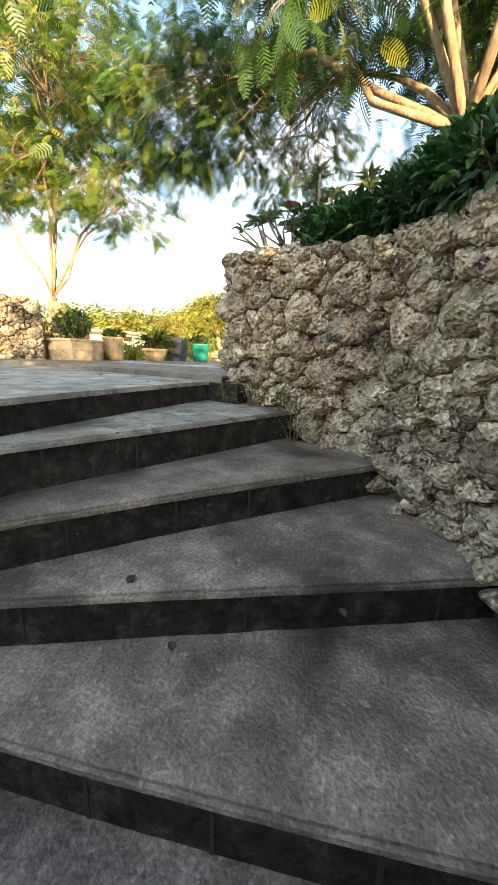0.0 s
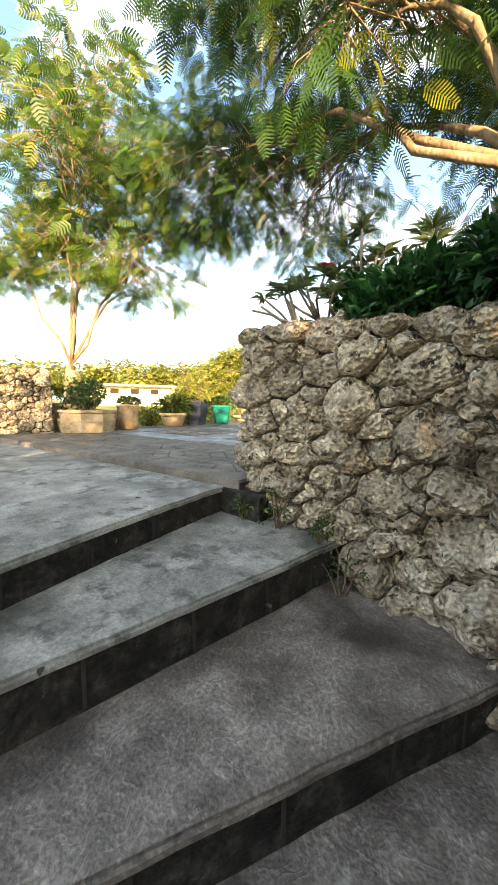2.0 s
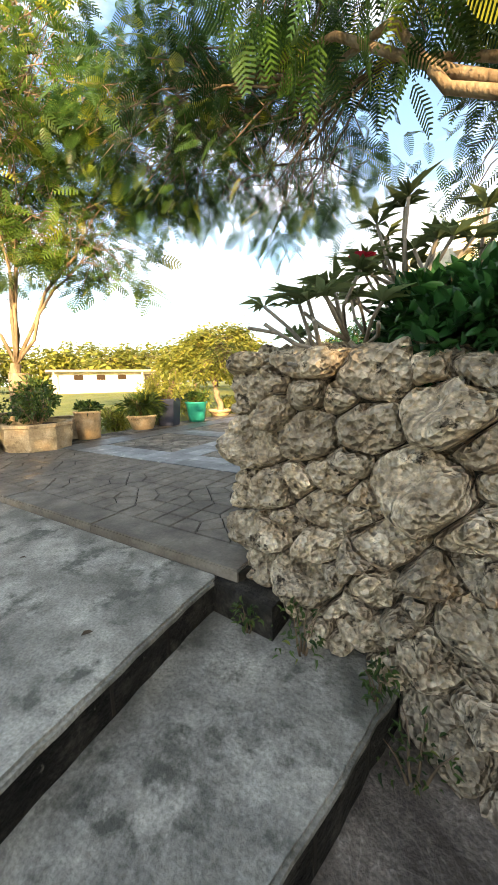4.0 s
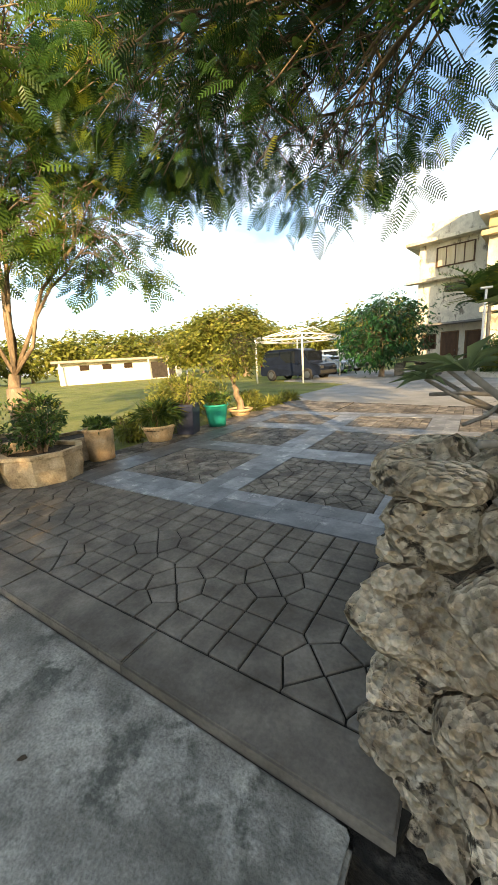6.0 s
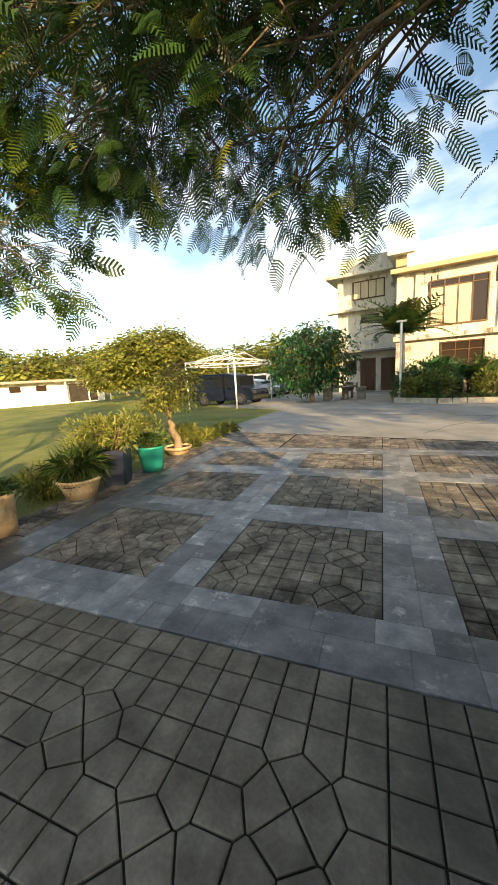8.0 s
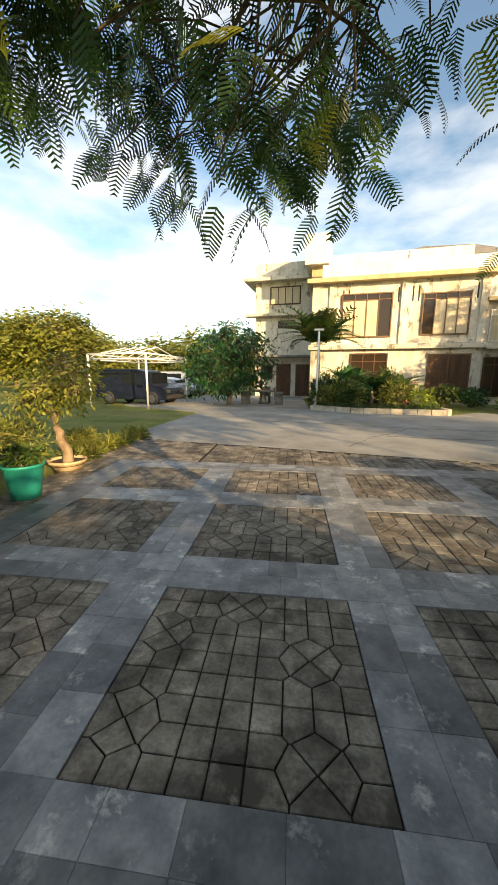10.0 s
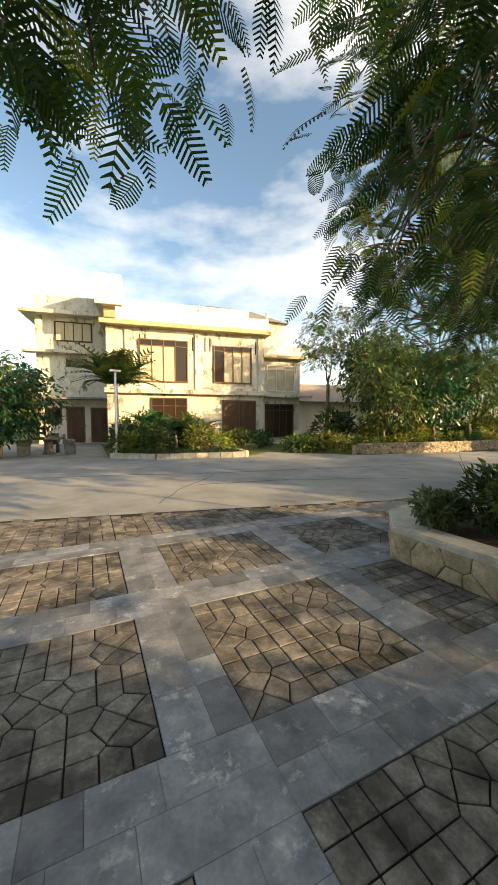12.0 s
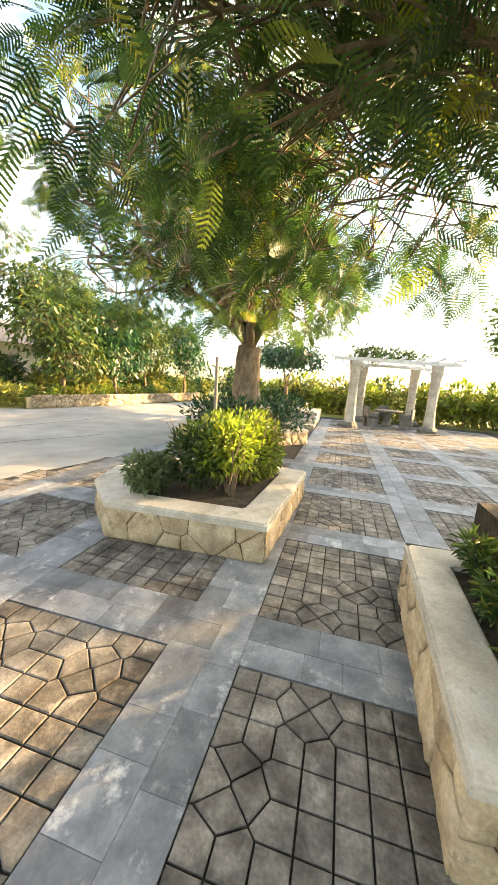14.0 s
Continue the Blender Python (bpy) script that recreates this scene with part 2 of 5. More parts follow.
M["rock"] = surface("coral_rock", [(0.17, 0.125, 0.08), (0.5, 0.41, 0.295), (0.74, 0.65, 0.51)], 9, 14, 0.95, 50, 0.38, 1.0, 34, 0.035, blotch=(0.055, 0.043, 0.031), blotch_scale=17, blotch_lo=0.575, blotch_hi=0.64, piece=0.28, island=0.2, pits=1.3, pit_scale=42, grime=((0.13, 0.104, 0.074), 1.9, 0.52, 0.72, 0.55))
M["bed_mortar"] = surface("brown_bed_mortar", [(0.06, 0.043, 0.026), (0.14, 0.1, 0.062)], 9, 8, 0.95, 50, 0.25, 0.8, 40, 0.01)
M["mortar"] = surface("dark_mortar", [(0.03, 0.024, 0.018), (0.09, 0.075, 0.057), (0.2, 0.17, 0.13)], 8, 10, 0.95, 50, 0.3, 1.0, 36, 0.03)
M["paver"] = surface("stamped_paver", [(0.075, 0.065, 0.053), (0.165, 0.145, 0.12), (0.3, 0.27, 0.228)], 6.0, 12, 0.72, 60, 0.25, 0.6, 60, 0.006, blotch=(0.046, 0.04, 0.032), blotch_scale=1.9, blotch_lo=0.48, blotch_hi=0.62, piece=0.24, island=0.24, grime=((0.38, 0.35, 0.3), 5.2, 0.62, 0.74, 0.6))
M["paver_plain"] = surface("stamped_slab", [(0.085, 0.074, 0.061), (0.15, 0.133, 0.112), (0.23, 0.207, 0.175)], 5, 12, 0.75, 60, 0.16, 0.5, 60, 0.005, piece=0.08, island=0.07, grime=((0.06, 0.053, 0.045), 1.5, 0.48, 0.68, 0.6))
M["joint"] = surface("joint_dirt", [(0.012, 0.011, 0.009), (0.035, 0.032, 0.025)], 12, 6, 0.95, 60, 0.2, 0.6, 60, 0.006)
M["slate"] = surface("slate_tile", [(0.075, 0.081, 0.09), (0.155, 0.163, 0.173), (0.25, 0.256, 0.26)], 4.5, 11, 0.5, 50, 0.14, 0.35, 30, 0.005, blotch=(0.4, 0.395, 0.38), blotch_scale=7.5, blotch_lo=0.57, blotch_hi=0.69, piece=0.4, island=0.4, spec=0.5, grime=((0.06, 0.061, 0.063), 2.2, 0.52, 0.7, 0.55))
M["tan"] = surface("tan_render", [(0.28, 0.195, 0.115), (0.44, 0.33, 0.2), (0.56, 0.45, 0.31)], 6, 11, 0.88, 50, 0.2, 0.7, 34, 0.014, blotch=(0.17, 0.125, 0.075), blotch_scale=6, blotch_lo=0.57, blotch_hi=0.7, piece=0.12, island=0.12, grime=((0.2, 0.16, 0.11), 1.6, 0.52, 0.7, 0.55))
M["coping"] = surface("coping_concrete", [(0.33, 0.285, 0.225), (0.49, 0.435, 0.35), (0.6, 0.55, 0.47)], 4, 11, 0.8, 60, 0.14, 0.4, 44, 0.008, blotch=(0.25, 0.22, 0.17), blotch_scale=5, blotch_lo=0.58, blotch_hi=0.74, grime=((0.27, 0.235, 0.185), 1.3, 0.5, 0.7, 0.6))
M["clay"] = surface("clay_pot", [(0.42, 0.28, 0.15), (0.56, 0.4, 0.24), (0.62, 0.5, 0.35)], 6, 8, 0.85, 60, 0.12, 0.3, 60, 0.004, blotch=(0.3, 0.22, 0.13), blotch_scale=5)
M["navy"] = surface("navy_plastic", [(0.02, 0.025, 0.05), (0.035, 0.042, 0.075)], 5, 4, 0.45, 60, 0.1, 0.05, 60, 0.002)
M["teal"] = surface("teal_plastic", [(0.01, 0.2, 0.17), (0.015, 0.27, 0.23)], 5, 4, 0.4, 60, 0.08, 0.05, 60, 0.002)
M["soil"] = surface("soil", [(0.03, 0.022, 0.014), (0.08, 0.06, 0.04)], 8, 8, 0.95, 40, 0.3, 1.0, 30, 0.02)
M["bark"] = surface("bark", [(0.1, 0.07, 0.045), (0.2, 0.145, 0.095), (0.3, 0.23, 0.16)], 8, 9, 0.9, 40, 0.25, 0.9, 25, 0.02, stretch=(1, 1, 0.35))
M["greybark"] = surface("grey_bark", [(0.16, 0.14, 0.115), (0.27, 0.245, 0.21)], 9, 8, 0.85, 40, 0.2, 0.6, 35, 0.01)
M["grass"] = surface("lawn", [(0.08, 0.11, 0.022), (0.17, 0.19, 0.04), (0.27, 0.26, 0.075)], 0.6, 10, 0.9, 30, 0.35, 1.0, 60, 0.03, blotch=(0.2, 0.17, 0.075), blotch_scale=0.25, blotch_lo=0.52, blotch_hi=0.72)
M["road"] = surface("concrete_road", [(0.2, 0.195, 0.18), (0.28, 0.275, 0.255), (0.35, 0.34, 0.315)], 0.8, 9, 0.85, 50, 0.12, 0.3, 60, 0.005, blotch=(0.17, 0.165, 0.15), blotch_scale=0.5, blotch_lo=0.5, blotch_hi=0.75)
M["crack"] = surface("crack_filler", [(0.03, 0.03, 0.028), (0.06, 0.058, 0.05)], 9, 4, 0.9, 40, 0.1, 0)
M["facade"] = surface("stained_facade", [(0.45, 0.4, 0.31), (0.66, 0.6, 0.49), (0.78, 0.73, 0.61)], 0.9, 10, 0.85, 25, 0.1, 0.3, 40, 0.01, blotch=(0.2, 0.17, 0.135), blotch_scale=2.6, blotch_lo=0.55, blotch_hi=0.64, stretch=(1, 1, 0.45), grime=((0.3, 0.26, 0.2), 1.0, 0.52, 0.7, 0.55))
M["facade2"] = surface("cream_parapet", [(0.6, 0.56, 0.48), (0.74, 0.7, 0.62), (0.8, 0.77, 0.7)], 0.9, 8, 0.85, 25, 0.08, 0.2, 40, 0.01, blotch=(0.42, 0.36, 0.27), blotch_scale=1.1, blotch_lo=0.58, blotch_hi=0.78, stretch=(1, 1, 0.4))
M["ochre"] = surface("ochre_band", [(0.4, 0.31, 0.17), (0.55, 0.45, 0.28)], 2, 8, 0.85, 25, 0.1, 0.2, 40, 0.01, stretch=(1, 1, 0.5))
M["wood"] = surface("dark_wood", [(0.06, 0.03, 0.016), (0.13, 0.068, 0.035)], 4, 8, 0.6, 40, 0.2, 0.3, 40, 0.004, stretch=(1, 1, 0.2))
M["panelwood"] = surface("window_wood", [(0.12, 0.065, 0.028), (0.22, 0.125, 0.06)], 4, 8, 0.55, 40, 0.15, 0.2, 40, 0.003, stretch=(1, 1, 0.2))
M["curtain"] = surface("pale_curtain", [(0.5, 0.4, 0.26), (0.66, 0.56, 0.4)], 3, 6, 0.8, 40, 0.1, 0.3, 12, 0.02, stretch=(3, 3, 0.2))
# near-black: paints indoor shade at windows and entrance; also colours cracks and water streaks
M["dark_fill"] = surface("near_black_fill", [(0.02, 0.017, 0.014), (0.05, 0.042, 0.034)], 2, 4, 0.9, 20, 0.1, 0)
M["white"] = surface("white_metal", [(0.62, 0.61, 0.58), (0.78, 0.77, 0.74)], 5, 6, 0.5, 50, 0.06, 0.1, 50, 0.002, blotch=(0.42, 0.34, 0.25), blotch_scale=4, blotch_lo=0.66, blotch_hi=0.8)
M["roofgrey"] = surface("grey_roof", [(0.15, 0.14, 0.125), (0.27, 0.25, 0.225)], 3, 8, 0.9, 20, 0.2, 0.6, 20, 0.03)
M["rust"] = surface("rust_roof", [(0.26, 0.2, 0.16), (0.36, 0.3, 0.25)], 2, 6, 0.8, 20, 0.1, 0.2, 20, 0.01)
M["car_dark"] = surface("dark_car_paint", [(0.006, 0.008, 0.016), (0.011, 0.016, 0.03)], 3, 2, 0.4, 80, 0.05, 0, spec=0.15)
M["car_silver"] = surface("silver_car_paint", [(0.42, 0.45, 0.48), (0.5, 0.53, 0.56)], 3, 2, 0.25, 80, 0.04, 0, metal=0.4, spec=0.7)
M["tyre"] = surface("tyre_rubber", [(0.015, 0.015, 0.015), (0.03, 0.03, 0.03)], 9, 3, 0.85, 60, 0.1, 0.2, 60, 0.003)
M["rim"] = surface("wheel_rim", [(0.12, 0.125, 0.13), (0.2, 0.205, 0.21)], 9, 3, 0.35, 60, 0.05, 0, metal=0.8)
M["lamp_red"] = surface("red_lens", [(0.3, 0.01, 0.01), (0.4, 0.02, 0.015)], 9, 2, 0.25, 60, 0.05, 0)
M["glass"] = glassy("dark_glass")
M["car_glass"] = glassy("tinted_car_glass", (0.008, 0.01, 0.014), 0.2)
M["stone_dark"] = surface("dark_garden_stone", [(0.08, 0.075, 0.065), (0.2, 0.19, 0.165)], 6, 8, 0.9, 40, 0.2, 0.7, 30, 0.02, piece=0.15, island=0.2)
M["fern"] = leafy("pinnate_leaves", (0.018, 0.055, 0.018), (0.07, 0.15, 0.028), 0.4, 0.5, (0.32, 0.34, 0.03))
# brighter copy of fern, with sunlight put into the leaf colour
M["fern_lit"] = leafy("sunlit_pinnate_leaves", (0.03, 0.08, 0.018), (0.12, 0.2, 0.03), 0.45, 0.5, (0.34, 0.33, 0.04))
M["dark_leaf"] = leafy("glossy_dark_leaves", (0.008, 0.04, 0.012), (0.025, 0.1, 0.025), 0.3, 0.22)
M["mid_leaf"] = leafy("green_leaves", (0.025, 0.06, 0.014), (0.08, 0.14, 0.028), 0.45, 0.32, (0.2, 0.2, 0.03))
# lime green raised in the colour itself, so shrubs look sunlit
M["lime_leaf"] = leafy("sunlit_lime_leaves", (0.09, 0.15, 0.02), (0.26, 0.34, 0.04), 0.45, 0.45, (0.48, 0.5, 0.07))
# yellow-green with the low sun's gold mixed into the leaf colour
M["gold_leaf"] = leafy("sunlit_gold_leaves", (0.1, 0.13, 0.025), (0.29, 0.3, 0.06), 0.5, 0.42, (0.32, 0.27, 0.07))
M["grey_leaf"] = leafy("long_plumeria_leaves", (0.08, 0.12, 0.045), (0.2, 0.25, 0.11), 0.45, 0.5)
M["red_petal"] = leafy("red_petals", (0.5, 0.02, 0.05), (0.65, 0.04, 0.08), 0.5, 0.3)

# ---- piece patterns ----
def cells(points, w, h, gap, sizes=None):
    """Voronoi cells of points inside a w x h rectangle, each shrunk by half the joint."""
    P = np.array(points)
    W = np.zeros(len(P)) if sizes is None else np.array(sizes) ** 2
    out = []
    for i, p in enumerate(P):
        poly = [(0.0, 0.0), (w, 0.0), (w, h), (0.0, h)]
        d2 = ((P - p) ** 2).sum(1)
        for j in np.argsort(d2)[1:27]:
            q = P[j]
            n = q - p
            L = math.hypot(*n)
            if L < 1e-6:
                continue
            n = n / L
            c = n @ ((p + q) / 2) + (W[i] - W[j]) / (2 * L) - gap / 2
            new_poly = []
            for k in range(len(poly)):
                a, b = poly[k], poly[(k + 1) % len(poly)]
                da, db = n[0] * a[0] + n[1] * a[1] - c, n[0] * b[0] + n[1] * b[1] - c
                if da <= 0:
                    new_poly.append(a)
                if da * db < 0:
                    t = da / (da - db)
                    new_poly.append((a[0] + (b[0] - a[0]) * t, a[1] + (b[1] - a[1]) * t))
            poly = new_poly
            if len(poly) < 3:
                break
        if len(poly) >= 3:
            clean = [poly[0]]
            for v in poly[1:]:
                if math.hypot(v[0] - clean[-1][0], v[1] - clean[-1][1]) > 0.006:
                    clean.append(v)
            if len(clean) >= 3:
                out.append(clean)
    return out


def stamped_points(w, h, size, rng):
    """Square setts with larger many-sided stones set in among them."""
    nx, ny = max(2, round(w / size)), max(2, round(h / size))
    sx, sy = w / nx, h / ny
    keep = {(i, j): ((i + 0.5) * sx, (j + 0.5) * sy) for i in range(nx) for j in range(ny)}
    for n, bi in enumerate(range(rng.randint(0, 1), nx - 1, 3)):
        for bj in range((2 * n + rng.randint(0, 1)) % 4, ny - 1, 4):
            ks = [(bi, bj), (bi + 1, bj), (bi, bj + 1), (bi + 1, bj + 1)]
            if all(k in keep for k in ks) and rng.random() < 0.6:
                cx, cy = (bi + 1) * sx, (bj + 1) * sy
                for k, (ox, oy) in zip(ks, ((-0.62, 0), (0, -0.62), (0, 0.62), (0.62, 0))):
                    keep[k] = (cx + ox * sx + rng.uniform(-.02, .02) * sx, cy + oy * sy + rng.uniform(-.03, .03) * sy)
    return list(keep.values())


def sett_geo(poly, x, y, z0, z1, b=0.006):
    """A flat-topped stone with a rounded rim."""
    cx, cy = sum(p[0] for p in poly) / len(poly), sum(p[1] for p in poly) / len(poly)
    n = len(poly)
    V = [(x + p[0], y + p[1], z0) for p in poly] + [(x + p[0], y + p[1], z1 - b * 0.7) for p in poly]
    for p in poly:
        L = math.hypot(p[0] - cx, p[1] - cy) or 1
        k = 1 - min(0.4, b * 1.4 / L)
        V.append((x + cx + (p[0] - cx) * k, y + cy + (p[1] - cy) * k, z1))
    Fc = []
    for r in (0, n):
        for i in range(n):
            Fc.append((r + i, r + (i + 1) % n, r + n + (i + 1) % n, r + n + i))
    Fc.append(tuple(range(2 * n, 3 * n)))
    return V, Fc


def joined(name, geos, material, parent, label="", smooth=False, kind="stuff"):
    V, Fc = [], []
    for v, f in geos:
        o = len(V)
        V.extend(v)
        Fc.extend(tuple(i + o for i in q) for q in f)
    ob = mesh_part(name, V, Fc, material, parent, label, smooth)
    if kind:
        ob["kind"] = kind
    return ob


def boulder_geo(poly, place, depth, rng, rough=1.0, fine=0.024):
    """A rough pitted stone filling one cell of a wall; place(s, z, out) gives the point."""
    cx, cy = sum(p[0] for p in poly) / len(poly), sum(p[1] for p in poly) / len(poly)
    ring = []
    for k in range(len(poly)):                      # outline split and loosened
        a, b = poly[k], poly[(k + 1) % len(poly)]
        L = math.hypot(b[0] - a[0], b[1] - a[1])
        m = max(1, round(L / fine))
        for t in range(m):
            f = t / m
            ring.append((a[0] + (b[0] - a[0]) * f, a[1] + (b[1] - a[1]) * f))
    for _ in range(2 if rough > 0.5 else 0):         # corners knocked off
        m = len(ring)
        ring = [((ring[i - 1][0] + 2 * ring[i][0] + ring[(i + 1) % m][0]) / 4, (ring[i - 1][1] + 2 * ring[i][1] + ring[(i + 1) % m][1]) / 4) for i in range(m)]
    n = len(ring)
    sd = rng.uniform(0, 50)
    tilt = (rng.uniform(-.4, .4), rng.uniform(-.5, .3))
    rows = ((1.0, -0.2), (1.0, 0.22), (0.95, 0.55), (0.84, 0.8), (0.68, 0.93), (0.48, 1.0), (0.26, 1.03)) if rough > 0.5 else ((1.0, -0.2), (1.0, 0.3), (0.95, 0.8), (0.6, 1.0), (0.28, 1.02))
    V = []
    for k, o in rows:
        for x, y in ring:
            dx, dy = x - cx, y - cy
            px, py = cx + dx * k, cy + dy * k
            w = 0.0
            if rough > 0:
                w = noise.noise((px * 11 + sd, py * 11, o)) * 0.036 + noise.noise((px * 28, py * 28 + sd, o)) * 0.018 + noise.noise((px * 70 + sd, py * 70, o)) * 0.008
                if rough > 0.5:
                    hole = noise.voronoi((px * 21 + sd, py * 21, sd), distance_metric='DISTANCE')[0][0]
                    w -= 0.03 * max(0.0, 0.42 - hole) / 0.42 * (k < 0.97)
                w *= rough
            e = min(1.0, k * 1.2)
            V.append(place(px + w * 0.55 * e, py + w * 0.45 * e, depth * o * (1 + tilt[0] * dx / 0.12 + tilt[1] * dy / 0.12) + (w if o > 0 else 0)))
    V.append(place(cx, cy, depth * 1.03 + rough * 0.03 * noise.noise((cx * 11 + sd, cy * 11, 1.0))))
    Fc = []
    last = len(rows) - 1
    for r in range(last):
        for i in range(n):
            Fc.append((r * n + i, r * n + (i + 1) % n, (r + 1) * n + (i + 1) % n, (r + 1) * n + i))
    c = len(V) - 1
    for i in range(n):
        Fc.append((last * n + i, last * n + (i + 1) % n, c))
    return V, Fc


def rubble_points(w, h, size, rng, least=0.42):
    """Stone centres of very uneven sizes, the large ones set first, small chips between them."""
    pts = []
    for stage in range(4):
        for _ in range(2600):
            p = (rng.uniform(0, w), rng.uniform(0, h))
            r = size * (1.75, 1.25, 0.85, least)[stage] * rng.uniform(0.85, 1.15)
            if all((p[0] - q[0]) ** 2 + (p[1] - q[1]) ** 2 > ((r + q[2]) * (0.62, 0.56, 0.52, 0.5)[stage]) ** 2 for q in pts):
                pts.append((*p, r))
            if stage == 0 and len(pts) > w * h / size ** 2 * 0.09:
                break
    return [(p[0], p[1]) for p in pts], [p[2] * 0.5 for p in pts]


def polyline_place(line, z0, lean=0.0):
    """place(s, z, out) along a plan line; out is to the right of the way walked."""
    L = [Vector((*p, 0)) for p in line]
    acc = [0.0]
    for a, b in zip(L, L[1:]):
        acc.append(acc[-1] + (b - a).length)

    def nrm(i):
        d = L[i + 1] - L[i]
        return Vector((d.y, -d.x, 0)).normalized()

    def place(s, z, out):
        i = max(0, min(len(L) - 2, int(np.searchsorted(acc, s)) - 1))
        f = (s - acc[i]) / (acc[i + 1] - acc[i])
        nn = nrm(i)
        if f > 0.5 and i + 2 < len(L):
            nn = nn.lerp(nrm(i + 1), f - 0.5).normalized()
        elif f < 0.5 and i > 0:
            nn = nn.lerp(nrm(i - 1), 0.5 - f).normalized()
        p = L[i] + (L[i + 1] - L[i]) * f + nn * (out - lean * z)
        return (p.x, p.y, z0 + z)
    return place, acc[-1]


def wall_core(name, line, z0, tops, thick, material, parent):
    """The mortared core of a wall behind its stones; out is to the right of the line."""
    place, total = polyline_place(line, z0)
    n = max(2, int(total / 0.12))
    V, Fc = [], []
    for i in range(n + 1):
        s = total * i / n
        h = float(np.interp(s, [t[0] for t in tops], [t[1] for t in tops])) - z0 - 0.13
        V += [place(s, 0, 0.0), place(s, h, 0.0), place(s, h, -thick), place(s, 0, -thick)]
        if i:
            a, b = (i - 1) * 4, i * 4
            for k in range(4):
                Fc.append((a + k, a + (k + 1) % 4, b + (k + 1) % 4, b + k))
    Fc += [(0, 1, 2, 3), tuple(4 * n + k for k in (3, 2, 1, 0))]
    return mesh_part(name, V, Fc, material, parent)


def rubble_wall(ob, line, z0, tops, size, depth, seed, near, floor_at=None, thick=0.3, caps=True):
    """Stones over one face of a wall: those of the stretch near[0]..near[1] are pieces, the rest is joined."""
    rng = random.Random(seed)
    place, total = polyline_place(line, z0)
    hmax = max(t[1] for t in tops) - z0
    far = []
    flat_k = 1.3                                     # stones lie wider than high
    pts, sizes = rubble_points(total, hmax * flat_k, size, rng)
    for poly in cells(pts, total, hmax * flat_k, 0.006, sizes):
        poly = [(p[0], p[1] / flat_k) for p in poly]
        cx, cy = sum(p[0] for p in poly) / len(poly), sum(p[1] for p in poly) / len(poly)
        top = float(np.interp(cx, [t[0] for t in tops], [t[1] for t in tops])) - z0
        if cy > top - 0.02:
            continue
        if floor_at and cy + 0.1 < floor_at(cx) - z0:
            continue
        if max(p[1] for p in poly) > top + 0.03:
            poly = [(p[0], min(p[1], top + 0.02 * noise.noise((p[0] * 9, seed, 0)))) for p in poly]
        g = boulder_geo(poly, place, depth * rng.uniform(0.55, 1.35), rng, 1.0, 0.017 if near[1] > 0 else 0.03)
        if near[0] <= cx <= near[1]:
            mesh_part("stone", *g, M["rock"], ob, "", True)
        else:
            far.append(g)
    if caps:                                     # a course of stones along the top
        s = 0.0
        while s < total - 0.05:
            w = rng.uniform(0.09, 0.2)
            for o0 in (-0.02, -0.02 - thick * 0.5):
                d = thick * 0.55
                top = float(np.interp(s + w / 2, [t[0] for t in tops], [t[1] for t in tops])) - z0 - 0.05
                poly = [(s, o0 - d), (s + w, o0 - d), (s + w, o0), (s, o0)]
                poly = [(p[0] + rng.uniform(-.012, .012), p[1] + rng.uniform(-.02, .02)) for p in poly]

                def flat(a, b, out, top=top):
                    return place(min(max(a, 0), total), top + out, b)
                far.append(boulder_geo(poly, flat, rng.uniform(0.04, 0.085), rng, 0.8))
            s += w
    if far:
        joined("stone_course", far, M["rock"], ob, "", True)


# ---- ground ----
def sheet(name, pts, z, material, label, category, kind="structure", thick=0.0):
    if thick:
        ob = part(name, prism(pts, z - thick, z), material)
    else:
        bm = bmesh.new()
        bm.faces.new([bm.verts.new((x, y, z)) for x, y in pts])
        ob = part(name, bm, material)
    return tagged(ob, label, category, kind=kind)


# One ground sheet to the horizon, with the sunken stair well left open.
def ground_sheet():
    bm = bmesh.new()
    xs = [-2500, -400, -60, -20, -4.05, 0.5, 3.6, 30, 400, 2500]
    ys = [-2500, -400, -40, -9.0, -3.0, -0.9, 4.0, 14.0, 60, 400, 2500]
    vs = [[bm.verts.new((x, y, -0.09)) for x in xs] for y in ys]
    for j in range(len(ys) - 1):
        for i in range(len(xs) - 1):
            if xs[i] >= -4.05 and xs[i + 1] <= 3.6 and ys[j] >= -9.0 and ys[j + 1] <= -3.0:
                continue
            bm.faces.new((vs[j][i], vs[j][i + 1], vs[j + 1][i + 1], vs[j + 1][i]))
    return tagged(part("ground", bm, M["grass"]), "patchy green lawn grass with bare dry spots", "lawn", kind="structure")


ground_sheet()
GX = [-1.285 + 1.725 * k for k in range(-1, 11)]        # panel starts across
GY = [(-1.235, 0.0), (0.45, 1.67), (2.1, 3.2)]          # panel rows
GYS = [(-2.92, -1.685), (-4.6, -3.37), (-6.3, -5.05)]   # rows past the planter, on the pergola's side
PW = 1.285


def road_edge(x):
    return 4.95 - 0.21 * x - 0.004 * x * x if x < 9 else 2.7


